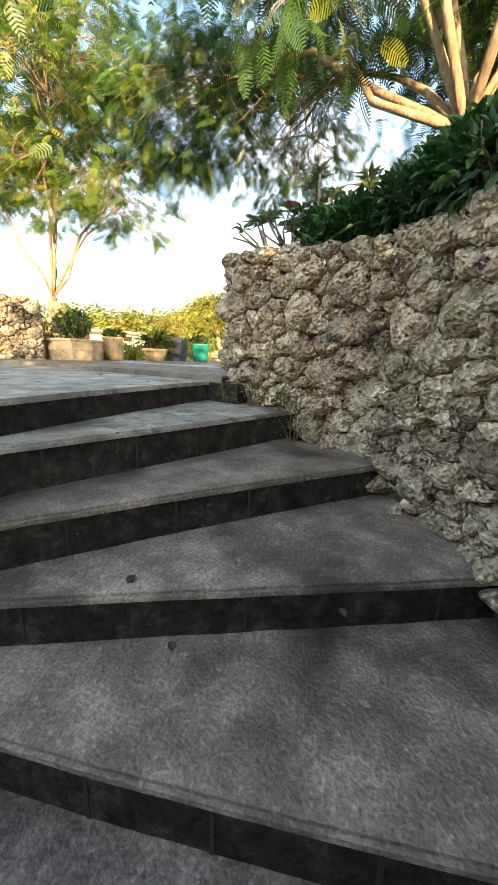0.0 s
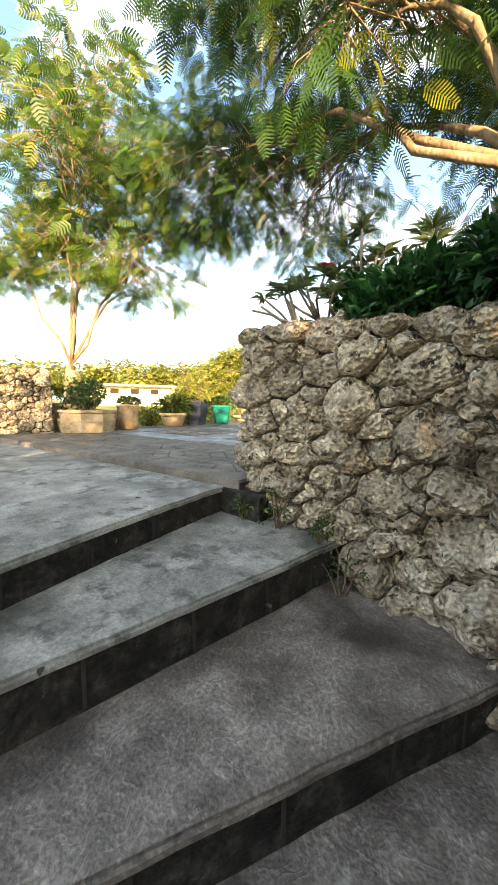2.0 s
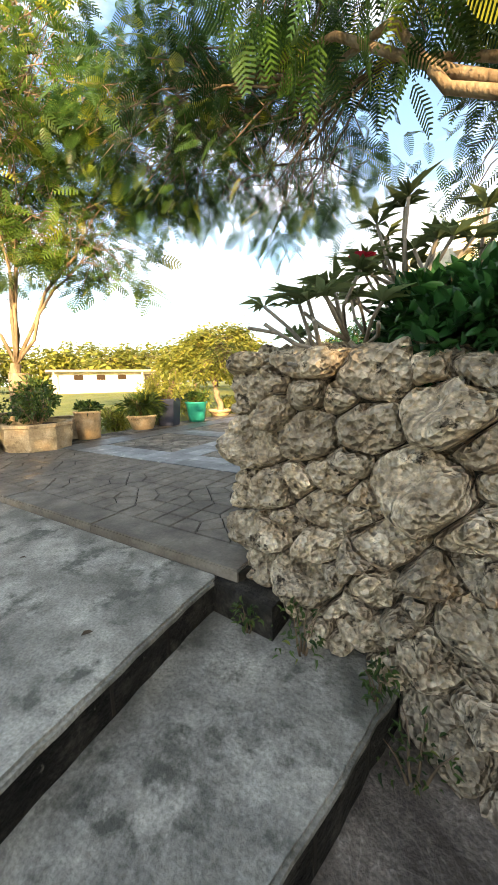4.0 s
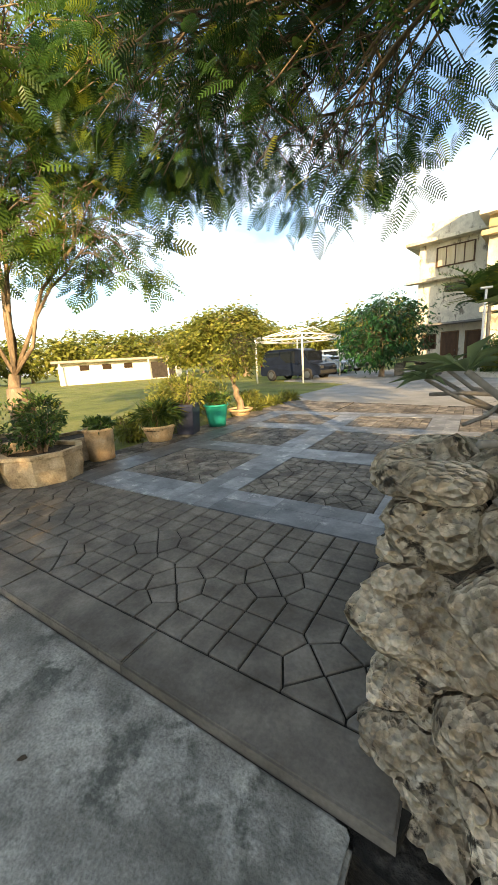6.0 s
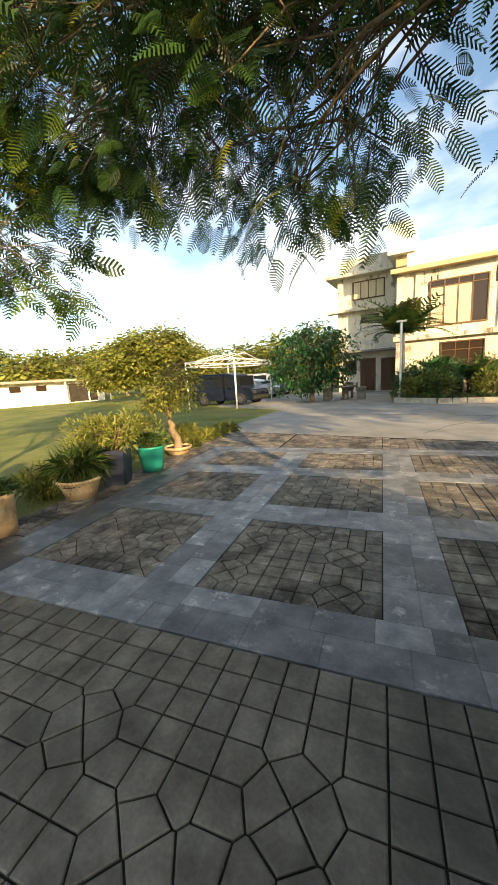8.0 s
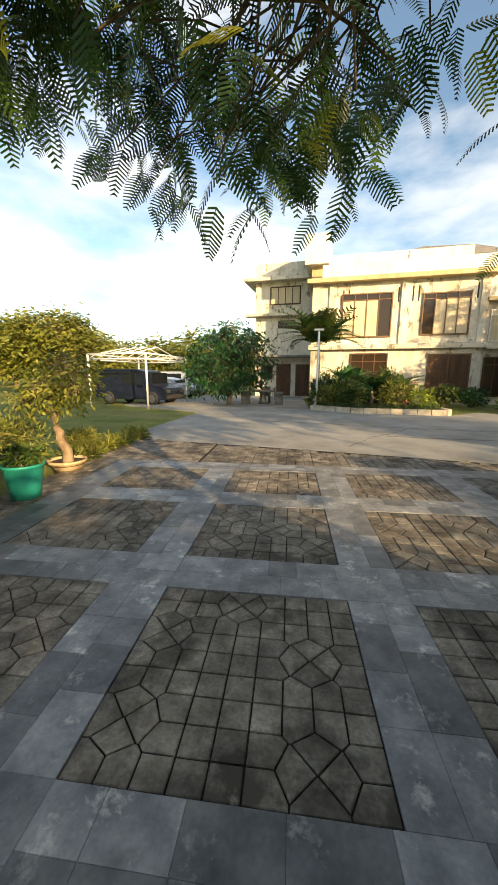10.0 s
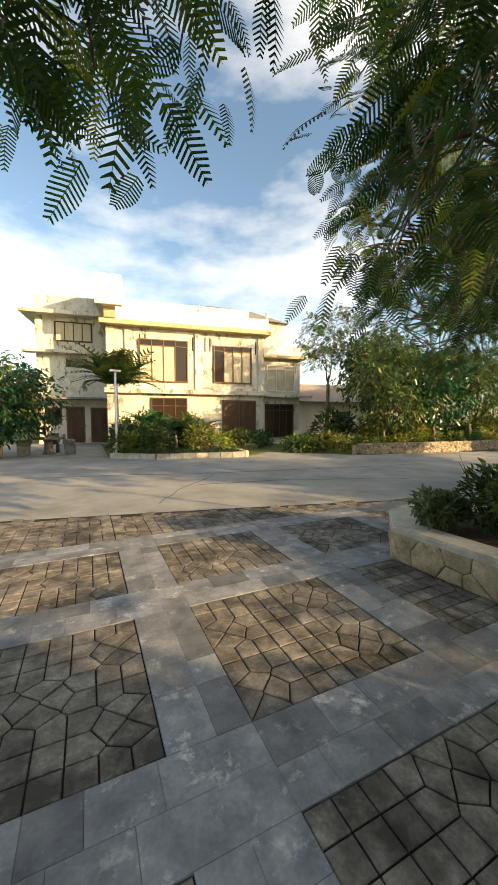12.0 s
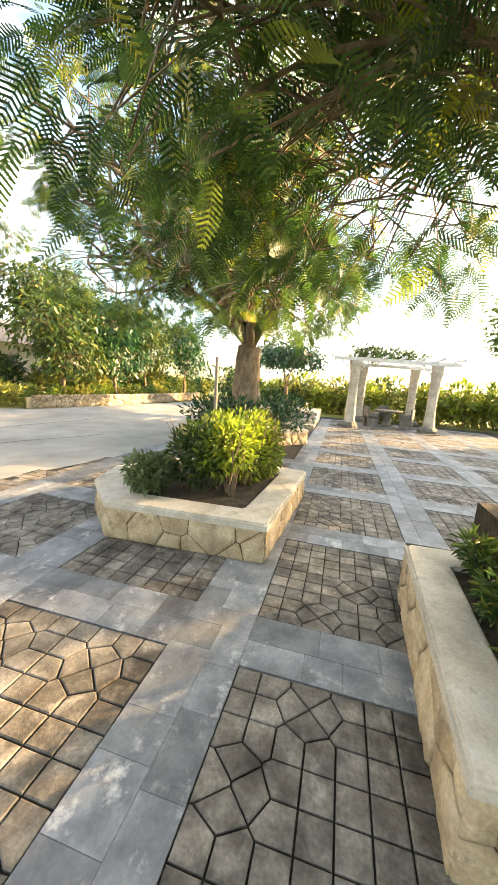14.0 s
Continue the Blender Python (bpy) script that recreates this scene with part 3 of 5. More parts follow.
road = sheet("road", [(-4.6, road_edge(-4.6)), (-4.2, 12.3), (-9, 15), (-9, 24), (0.4, 24), (0.45, 13.8), (2.0, 12.5), (5.7, 12.0), (7.5, 13.5), (10.5, 10.6), (20, 9.2), (60, 9.5), (60, 2.5), (14, 2.5), (9, 2.75)]
             + [(x, road_edge(x)) for x in (7, 5, 3, 1, -1, -3)], -0.02, M["road"], "pale grey cracked concrete driveway", "road", thick=0.12)
rng0 = random.Random(5)
for path in ([(-2, 9.6), (0.5, 9.2), (3, 8.4), (6, 8.0), (11, 7.3)], [(0.9, 5.4), (1.6, 6.6), (2.5, 7.6), (3.1, 8.4)], [(2.0, 6.9), (4.5, 6.6), (8, 5.2)]):
    pts = []
    for a, b in zip(path, path[1:]):
        for k in range(8):
            f = k / 8
            pts.append((a[0] + (b[0] - a[0]) * f + rng0.uniform(-.06, .06), a[1] + (b[1] - a[1]) * f + rng0.uniform(-.05, .05)))
    V, Fc = [], []
    for i, (x, y) in enumerate(pts):
        V += [(x, y - 0.02, -0.0165), (x, y + 0.02, -0.0165)]
        if i:
            Fc.append((2 * i - 2, 2 * i, 2 * i + 1, 2 * i - 1))
    mesh_part("crack", V, Fc, M["crack"], road)

# ---- plaza ----
plaza = tagged(part("plaza_bed", prism([(-4.05, -3.11), (0.5, -3.11), (0.74, -2.3), (0.74, -1.6), (3.82, -1.6), (3.82, -8), (19, -8), (19, 2.6), (9, 2.7)] + [(x, road_edge(x)) for x in (7, 5, 3, 1, -1, -3, -4.05)], -0.14, -0.016), M["joint"]),
               "plaza of stamped setts framed by slate strips", "plaza", kind="structure")
rng1 = random.Random(11)
PIECES = []                                             # (name, parent label, pieces, material, kept apart)


def sett_panel(x0, y0, w, h, size, near, mat="paver"):
    got = []
    for poly in cells(stamped_points(w, h, size, rng1), w, h, 0.009):
        cx, cy = x0 + poly[0][0], y0 + poly[0][1]
        if cy > road_edge(cx) - 0.05 and x0 < 9:
            continue
        got.append(sett_geo([(min(max(p[0], 0.006), w - 0.006), min(max(p[1], 0.006), h - 0.006)) for p in poly], x0, y0, -0.03, -0.002 + rng1.uniform(-.002, .001)))
    PIECES.append(("sett", got, mat, near))


def tile_run(x0, y0, w, h, near):
    """Slate tiles in two uneven courses along the longer side."""
    along_x = w >= h
    L, B = (w, h) if along_x else (h, w)
    cut = B * rng1.uniform(0.42, 0.58)
    got = []
    for b0, b1 in ((0, cut), (cut, B)):
        s = 0.0
        while s < L - 1e-4:
            d = rng1.choice((0.22, 0.3, 0.36, 0.45))
            e = L if L - (s + d) < 0.16 else s + d
            r = (s + 0.0008, e - 0.0008, b0 + 0.0008, b1 - 0.0008)
            poly = [(r[0], r[2]), (r[1], r[2]), (r[1], r[3]), (r[0], r[3])]
            if not along_x:
                poly = [(q, p) for p, q in poly][::-1]
            got.append(sett_geo(poly, x0, y0, -0.03, 0.002 + rng1.uniform(-.0008, .0008), 0.0012))
            s = e
    PIECES.append(("slate_tile", got, "slate", near))


for k, gx in enumerate(GX):
    for r, (ya, yb) in enumerate(GY):
        if r > 0 and k >= 6:
            continue
        near = k <= 4
        sett_panel(gx, ya, PW, yb - ya, 0.144, near)
        tile_run(gx + PW, ya, 1.725 - PW, yb - ya, k <= 3)
    rows = [(-1.685, -1.235), (0.0, 0.45), (1.67, 2.1), (3.2, 3.62)]
    for y0, y1 in rows[: 4 if k < 6 else 2]:
        if gx > 0.4 and y0 < -1.5:
            if gx < 3.0:
                continue
        tile_run(gx, y0, 1.725, y1 - y0, k <= 3)
    if k >= 4:
        for ya, yb in GYS:
            sett_panel(gx, ya, PW, yb - ya, 0.15, False)
            tile_run(gx + PW, ya, 1.725 - PW, yb - ya, False)
            tile_run(gx, ya - 0.45, 1.725, 0.45, False)
tile_run(0.44, -1.685, 0.66, 0.45, True)
tile_run(-3.46, -1.685, 0.45, 5.3, False)
sett_panel(-4.05, -1.685, 0.59, 5.3, 0.15, False)
for x0 in (-4.05, -2.0, 0.0, 2.0, 4.0, 6.0):
    sett_panel(x0, 3.62, 2.0, 2.4, 0.15, False)
sett_panel(-4.05, -2.9, 2.0, 1.215, 0.16, False, "paver_plain")
sett_panel(-2.05, -2.9, 2.7, 1.215, 0.16, True, "paver_plain")
# plain edge band of the stamped slab, a low step above the landing
for x0, x1 in ((-4.05, -2.9), (-2.9, -1.7), (-1.7, -0.6), (-0.6, 0.5)):
    part("edge_band", prism([(x0 + .002, -3.12), (x1 - .002, -3.12), (x1 - .002, -2.903), (x0 + .002, -2.903)], -0.06, -0.001, 0.008), M["paver_plain"], plaza)


# ---- stairs ----
NOSES = [((0.39, -3.0), (0.465, -4.0), (0.62, -5.0), -0.05), ((1.23, -3.05), (1.0, -4.05), (0.74, -5.1), -0.215), ((2.02, -3.35), (1.47, -4.25), (0.98, -5.12), -0.425),
         ((2.7, -3.92), (1.74, -4.69), (1.05, -5.25), -0.615), ((3.0, -4.68), (1.95, -5.12), (1.2, -5.4), -0.8)]


def nose_line(i, n=56):
    """A step's edge: a gentle bow through its outer end, middle and inner end."""
    a, m, b, z = NOSES[i]
    out = []
    for k in range(n + 1):
        t = k / n
        w = ((1 - t) * (1 - 2 * t), 4 * t * (1 - t), t * (2 * t - 1))
        out.append((w[0] * a[0] + w[1] * m[0] + w[2] * b[0] + 0.007 * noise.noise((t * 9, i, 0)) + 0.006 * noise.noise((t * 45, i, 3)) + 0.004 * noise.noise((t * 120, i, 5)), w[0] * a[1] + w[1] * m[1] + w[2] * b[1]))
    return out


stairs = thing("stairs", "weathered grey concrete winder steps with near-black risers", "stairs", kind="structure")
for i in range(5):
    line = nose_line(i, 28)
    z = NOSES[i][3]
    if i == 0:
        line = [p for p in line if p[1] < -3.14]
        back = [(-5.5, -6.2), (-5.5, -3.121), (0.38, -3.121)]
    else:
        prev = nose_line(i - 1, 28)
        back = [(-0.6, -6.2), (-0.6, -5.6), *[(x - 0.12, y) for x, y in reversed(prev)]]
        back = [(0.4, -6.2)] + back[2:]
        if i == 1:
            back += [(0.42, -3.0)]
        if i >= 1:
            back += [(NOSES[i][0][0] - 0.1, NOSES[i][0][1] + 0.25)]
    zb = NOSES[i + 1][3] - 0.1 if i < 4 else -1.1
    rim = line
    tread = prism([*rim, *back], z - 0.03 - 0.0, z, 0.0)
    es = [e for e in tread.edges if all(v.co.z > z - 1e-4 for v in e.verts)]
    bmesh.ops.bevel(tread, geom=es, offset=0.012, segments=2, affect='EDGES')
    # upper two treads take the paler mix, the lower three the darker
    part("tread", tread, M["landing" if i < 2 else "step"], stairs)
    inset = [(x - 0.012, y + 0.004) for x, y in rim]
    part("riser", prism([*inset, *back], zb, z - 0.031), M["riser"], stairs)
    for k in (4, 8, 13, 18, 24):                       # cracks between the cast blocks of the riser
        a, b = Vector((*inset[k], 0)), Vector((*inset[k + 1], 0))
        d = (b - a).normalized()
        o = Vector((-d.y, d.x, 0)) * 0.003
        o = o if o.x > 0 else -o
        p = a.lerp(b, 0.3 + 0.1 * (i + k) % 0.5)
        q = [p - d * 0.006 - o, p + d * 0.006 - o, p + d * 0.004 + o, p - d * 0.007 + o]
        part("crack", prism([v.xy[:] for v in q], max(zb + 0.11, -1.0), z - 0.033), M["dark_fill"], stairs)
# dark block closing the gap between landing and rubble wall
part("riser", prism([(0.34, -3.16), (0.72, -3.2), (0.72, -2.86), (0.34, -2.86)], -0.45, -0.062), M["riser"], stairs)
well = tagged(part("stair_floor", prism([(-5.5, -9.0), (3.6, -9.0), (3.6, -3.2), (-5.5, -3.2)], -1.2, -0.985), M["step"]), "dark stained concrete floor at the foot of the steps", "floor", kind="structure")
tagged(part("retaining_wall", boxed(-5.8, 3.6, -9.3, -9.0, -1.2, 0.3), M["step"]), "plain concrete retaining wall round the stair well", "wall", kind="structure")
tagged(part("retaining_wall", boxed(-5.8, -5.5, -9.0, -3.12, -1.2, 0.2), M["step"]), "plain concrete retaining wall round the stair well", "wall", kind="structure")

# ---- raised bed beside the stairs ----
FACE = [(0.7, -1.7), (0.6, -2.3), (0.48, -2.96), (0.7, -3.04), (1.05, -3.08), (1.42, -3.15), (1.78, -3.27), (2.1, -3.52), (2.4, -3.84), (2.68, -4.22), (2.88, -4.75), (2.98, -5.4), (3.0, -6.2), (3.0, -7.2)]
pl, TOT = polyline_place(FACE, 0)
TOPS = [(0, 0.78), (1.2, 0.97), (1.5, 0.97), (3.0, 0.86), (4.6, 0.8), (TOT, 0.8)]
FLOORS = [(0, -0.05), (1.35, -0.05), (2.1, -0.2), (2.7, -0.42), (3.5, -0.6), (4.0, -0.8), (4.5, -0.98), (TOT, -0.98)]
bed_wall = thing("rubble_wall", "raised bed wall of pale pitted coral rubble", "wall", kind="structure")
wall_core("mortar_core", FACE, -1.05, TOPS, 0.3, M["mortar"], bed_wall)
rubble_wall(bed_wall, FACE, -1.05, TOPS, 0.15, 0.1, 3, (0, 5.2), lambda s: float(np.interp(s, [f[0] for f in FLOORS], [f[1] for f in FLOORS])))
soil_pts = [pl(TOT * k / 40, 0, -0.28)[:2] for k in range(41)]
tagged(part("bed_soil", prism(soil_pts + [(3.6, -7.2), (3.6, -1.73), (0.9, -1.73)], -1.0, 0.64), M["soil"]), "dark soil filling the raised bed", "soil", kind="structure")
tagged(part("retaining_wall", boxed(3.6, 3.8, -9.2, -2.0, -1.2, 0.62), M["step"]), "plain concrete retaining wall behind the bed", "wall", kind="structure")

# the short wall across the landing
lw_line = [(-4.65, -4.3), (-4.3, -3.35), (-3.82, -2.3)]
left_wall = thing("rubble_wall", "short free-standing wall of coral rubble", "wall", kind="structure")
wall_core("mortar_core", lw_line, -0.1, [(0, 0.98), (3, 0.95)], 0.3, M["mortar"], left_wall)
rubble_wall(left_wall, lw_line, -0.1, [(0, 0.98), (3, 0.95)], 0.15, 0.06, 8, (0.2, 2.6))


# ---- planters ----
def crazy_planter(name, pts, z1, label, seed, coping=0.07, cell=0.27, faces=None, top_w=0.22):
    """A low planter: crazy-paved faces under a smooth coping, soil inside."""
    ob = thing(name, label, "planter")
    part("body", prism(pts, -0.02, z1 - coping), M["bed_mortar"], ob)
    n = len(pts)
    cx, cy = sum(p[0] for p in pts) / n, sum(p[1] for p in pts) / n
    # coping ring and soil
    inner = []
    for k in range(n):
        a, b, c = Vector(pts[k - 1]), Vector(pts[k]), Vector(pts[(k + 1) % n])
        d1, d2 = (b - a).normalized(), (c - b).normalized()
        n1, n2 = Vector((-d1.y, d1.x)), Vector((-d2.y, d2.x))
        m = (n1 + n2).normalized()
        inner.append(b + m * (top_w / max(0.4, m.dot(n1))))
    bm = bmesh.new()
    outer = [Vector(p) + (Vector(p) - Vector((cx, cy))).normalized() * 0.025 for p in pts]
    lo = [bm.verts.new((*p, z1 - coping)) for p in outer]
    hi = [bm.verts.new((*p, z1)) for p in outer]
    ih = [bm.verts.new((*p, z1)) for p in inner]
    il = [bm.verts.new((*p, z1 - coping)) for p in inner]
    for k in range(n):
        j = (k + 1) % n
        for a, b in ((lo, hi), (hi, ih), (ih, il), (il, lo)):
            bm.faces.new((a[k], a[j], b[j], b[k]))
    bmesh.ops.recalc_face_normals(bm, faces=bm.faces)
    es = [e for e in bm.edges if all(abs(v.co.z - z1) < 1e-5 for v in e.verts)]
    bmesh.ops.bevel(bm, geom=es, offset=0.018, segments=3, affect='EDGES')
    part("coping", bm, M["coping"], ob)
    part("soil", prism([tuple(p) for p in inner], z1 - coping - 0.02, z1 - 0.03), M["soil"], ob)
    rng = random.Random(seed)
    for k in range(n):
        if faces and k not in faces:
            continue
        a, b = pts[k], pts[(k + 1) % n]
        place, L = polyline_place([a, b], 0)
        h = z1 - coping
        mid, sizes = rubble_points(L, h, cell, rng, 0.7)
        for poly in cells(mid, L, h, 0.007, sizes):
            mesh_part("stone", *boulder_geo(poly, place, 0.016, rng, 0.3), M["tan"], ob, "", True)
    return ob


front_planter = crazy_planter("planter", [(2.86, 0.12), (4.95, 0.0), (5.1, 1.6), (3.9, 2.35), (3.3, 2.2), (2.78, 1.68)], 0.38, "low planter faced with tan crazy stone under smooth coping", 21, top_w=0.3)
side_planter = crazy_planter("planter", [(2.85, -1.02), (1.12, -0.93), (1.12, -1.72), (2.9, -1.72)], 0.42, "long low planter with broad pale coping", 22, coping=0.06, top_w=0.27)
tree_planter = crazy_planter("planter", [(8.2, 1.4), (9.5, 0.4), (10.6, 1.0), (11.2, 2.4), (10.2, 3.9), (8.4, 3.7), (7.8, 2.6)], 0.4, "rounded tan stone planter round a large tree", 23)


# ---- leaves and trees ----
def frond_template(n=13, length=0.36, pinna=0.1, droop=0.1, width=0.5):
    """A feather leaf: narrow leaflets in pairs along a bending stalk."""
    V, Q = [], []
    N = 2 * n
    for i in range(N + 1):
        t = i / N
        x, z, w = length * t, -droop * t * t, 0.003 * (1 - 0.7 * t)
        V += [(x, w, z), (x, -w, z)]
    for i in range(N):
        Q.append((2 * i, 2 * i + 1, 2 * i + 3, 2 * i + 2))
    for i in range(n):
        t = (2 * i + 0.5) / N
        L = pinna * (0.35 + 0.65 * math.sin(math.pi * min(1, 0.18 + 0.9 * t))) if t < 0.97 else pinna * 0.4
        x, z = length * t, -droop * t * t
        step = length / N
        for sgn, o in ((1, 0), (-1, 1)):
            b = len(V)
            V += [(x + L * 0.34 + step * width * 1.1, sgn * L * 0.97, z - L * 0.22), (x + L * 0.36, sgn * L, z - L * 0.25)]
            Q.append((4 * i + o, 4 * i + 2 + o, b, b + 1) if sgn > 0 else (4 * i + 2 + o, 4 * i + o, b + 1, b))
    return np.array(V), np.array(Q)


def leaf_template(length=0.09, width=0.04, fold=0.012, droop=0.015):
    """A pointed oval leaf, folded along its rib."""
    if length > 0.13:
        x = 0.45 * length
        return np.array([(0, 0, 0), (x, width / 2, fold), (length, 0, -droop), (x, 0, -droop * 0.2), (x, -width / 2, fold)]), np.array([(0, 1, 2, 3), (0, 3, 2, 4)])
    xs = [0, 0.3, 0.68, 1.0]
    ws = [0.06, 0.5, 0.42, 0.03]
    V, Q = [], []
    for x, w in zip(xs, ws):
        z = -droop * x * x
        V += [(x * length, w * width, z + fold * (w > 0.1)), (x * length, 0, z), (x * length, -w * width, z + fold * (w > 0.1))]
    for i in range(3):
        a = 3 * i
        Q += [(a, a + 1, a + 4, a + 3), (a + 1, a + 2, a + 5, a + 4)]
    return np.array(V), np.array(Q)


def scatter(name, template, P, D, S, rng, material, parent=None, label="", roll=0.6):
    """One mesh of many leaves: template copies at P, pointing along D, of size S."""
    tv, tq = template
    k = len(P)
    P, D, S = np.asarray(P, float), np.asarray(D, float), np.asarray(S, float)
    X = D / (np.linalg.norm(D, axis=1, keepdims=True) + 1e-9)
    up = np.tile([0.0, 0.0, 1.0], (k, 1)) + rng.normal(0, roll, (k, 3)) * [1, 1, 0.3]
    Y = np.cross(up, X)
    Y /= np.linalg.norm(Y, axis=1, keepdims=True) + 1e-9
    Z = np.cross(X, Y)
    R = np.stack([X, Y, Z], axis=1)
    V = (np.einsum("vi,kij->kvj", tv, R) * S[:, None, None] + P[:, None, :]).reshape(-1, 3)
    Q = (tq[None] + (np.arange(k) * len(tv))[:, None, None]).reshape(-1, 4)
    me = bpy.data.meshes.new(name)
    me.vertices.add(len(V))
    me.vertices.foreach_set("co", V.astype(np.float32).ravel())
    me.loops.add(Q.size)
    me.loops.foreach_set("vertex_index", Q.astype(np.int32).ravel())
    me.polygons.add(len(Q))
    me.polygons.foreach_set("loop_start", np.arange(0, Q.size, 4, dtype=np.int32))
    me.update(calc_edges=True)
    me.materials.append(material)
    ob = new(name, me)
    ob.parent = parent
    if label:
        tagged(ob, label)
    return ob


FROND = frond_template(12, 0.33, 0.085, 0.12, 0.9)
FROND_FAR = frond_template(7, 0.46, 0.14, 0.14, 1.1)
CHIP = (np.array([(0, 0, 0), (0.2, 0.1, 0.03), (0.45, 0, -0.03), (0.2, 0, 0), (0.2, -0.1, 0.03)]), np.array([(0, 1, 2, 3), (0, 3, 2, 4)]))
OVAL = leaf_template()
LONG = leaf_template(0.2, 0.05, 0.012, 0.05)
BLADE = leaf_template(0.3, 0.022, 0.004, 0.12)


def limb(a, b, sag, rng, n=6):
    a, b = Vector(a), Vector(b)
    out = []
    for i in range(n + 1):
        t = i / n
        p = a.lerp(b, t) + Vector((0, 0, sag * math.sin(math.pi * t)))
        if 0 < i < n:
            p += Vector((rng.normal(0, .06), rng.normal(0, .06), rng.normal(0, .04))) * (b - a).length * 0.35
        out.append(p)
    return out


def tree(name, label, base, fork, lobes, clusters, per, template, leaf_mat, trunk_r, seed, bark="bark", size=1.0, droop=0.45, low=2.35, spread=0.42, lean=(0, 0), shell=0.55, keep_out=None, gaps=0.0, arch=0.25, hole=-0.12):
    """A trunk, limbs to every lobe, twigs, and a crown of leaf sprays round the twig ends."""
    rng = np.random.default_rng(seed)
    ob = thing(name, label, "tree", base)
    o = Vector(base)
    trunk_path = [Vector((0, 0, -0.15))]
    for i in range(1, 7):
        t = i / 6
        trunk_path.append(Vector((lean[0] * t * t + rng.normal(0, .025), lean[1] * t * t + rng.normal(0, .025), fork * t)))
    tube("trunk", trunk_path, [trunk_r * (1.35 if i == 0 else 1.0 - 0.045 * i) for i in range(7)], M[bark], ob, 12)
    top = trunk_path[-1]
    ends, fwd = [], []
    V, Fc = [], []

    def add(path, r0, r1, n=7):
        v, f = tube_geo(path, [r0 + (r1 - r0) * i / (len(path) - 1) for i in range(len(path))], n)
        k = len(V)
        V.extend(v)
        Fc.extend(tuple(i + k for i in q) for q in f)
    tot = sum(l[1][0] * l[1][1] * l[1][2] for l in lobes)
    for c, rad in lobes:
        c = Vector(c) - o
        path = limb(top, c, arch, rng)
        tube("limb", path, [trunk_r * (0.29 - 0.036 * i) for i in range(len(path))], M[bark], ob, 9)
        share = max(3, int(clusters * rad[0] * rad[1] * rad[2] / tot))
        nsub = max(3, share // 9)
        subs = []
        for _ in range(nsub):
            d = rng.normal(0, 1, 3)
            d /= np.linalg.norm(d)
            e = c + Vector((d[0] * rad[0], d[1] * rad[1], d[2] * rad[2])) * rng.uniform(0.35, 0.75)
            e.z = max(e.z, low + 0.3 - o.z)
            st = path[rng.integers(3, len(path))]
            sp = limb(st, e, 0.12, rng, 4)
            add(sp, trunk_r * 0.1, trunk_r * 0.05)
            subs.append(sp)
        for _ in range(share):
            d = rng.normal(0, 1, 3)
            d /= np.linalg.norm(d)
            k = shell + (1 - shell) * rng.random() ** 0.6
            e = c + Vector((d[0] * rad[0], d[1] * rad[1], d[2] * rad[2])) * k
            if e.z + o.z < low:
                e.z = low - o.z + abs(rng.normal(0, 0.12))
            if keep_out and keep_out(e + o):
                continue
            if gaps and noise.noise((e + o) * gaps) < hole:
                continue
            sp = min((subs[j] for j in rng.integers(0, nsub, 5)), key=lambda s: (s[-1] - e).length)
            st = sp[rng.integers(2, len(sp))]
            add(limb(st, e, 0.08, rng, 2), trunk_r * 0.06, 0.006, 3)
            out = (e - c)
            ends.append(e)
            fwd.append(out.normalized() if out.length > 0.01 else Vector((1, 0, 0)))
    tagged(mesh_part("branchwork", V, Fc, M[bark], ob, "", True), kind="stuff")
    P, D, S = [], [], []
    for e, f in zip(ends, fwd):
        for _ in range(per):
            a = rng.uniform(0, 2 * math.pi)
            d = np.array([math.cos(a), math.sin(a), -droop * rng.uniform(0.2, 1.8)]) + np.array(f) * [0.8, 0.8, 0.35]
            P.append(np.array(e) + rng.normal(0, 0.16, 3) * spread / 0.42 * [1, 1, 0.7])
            D.append(d)
            S.append(size * rng.uniform(0.65, 1.25))
    crown = scatter("crown", template, P, D, S, rng, M[leaf_mat], ob)
    return ob


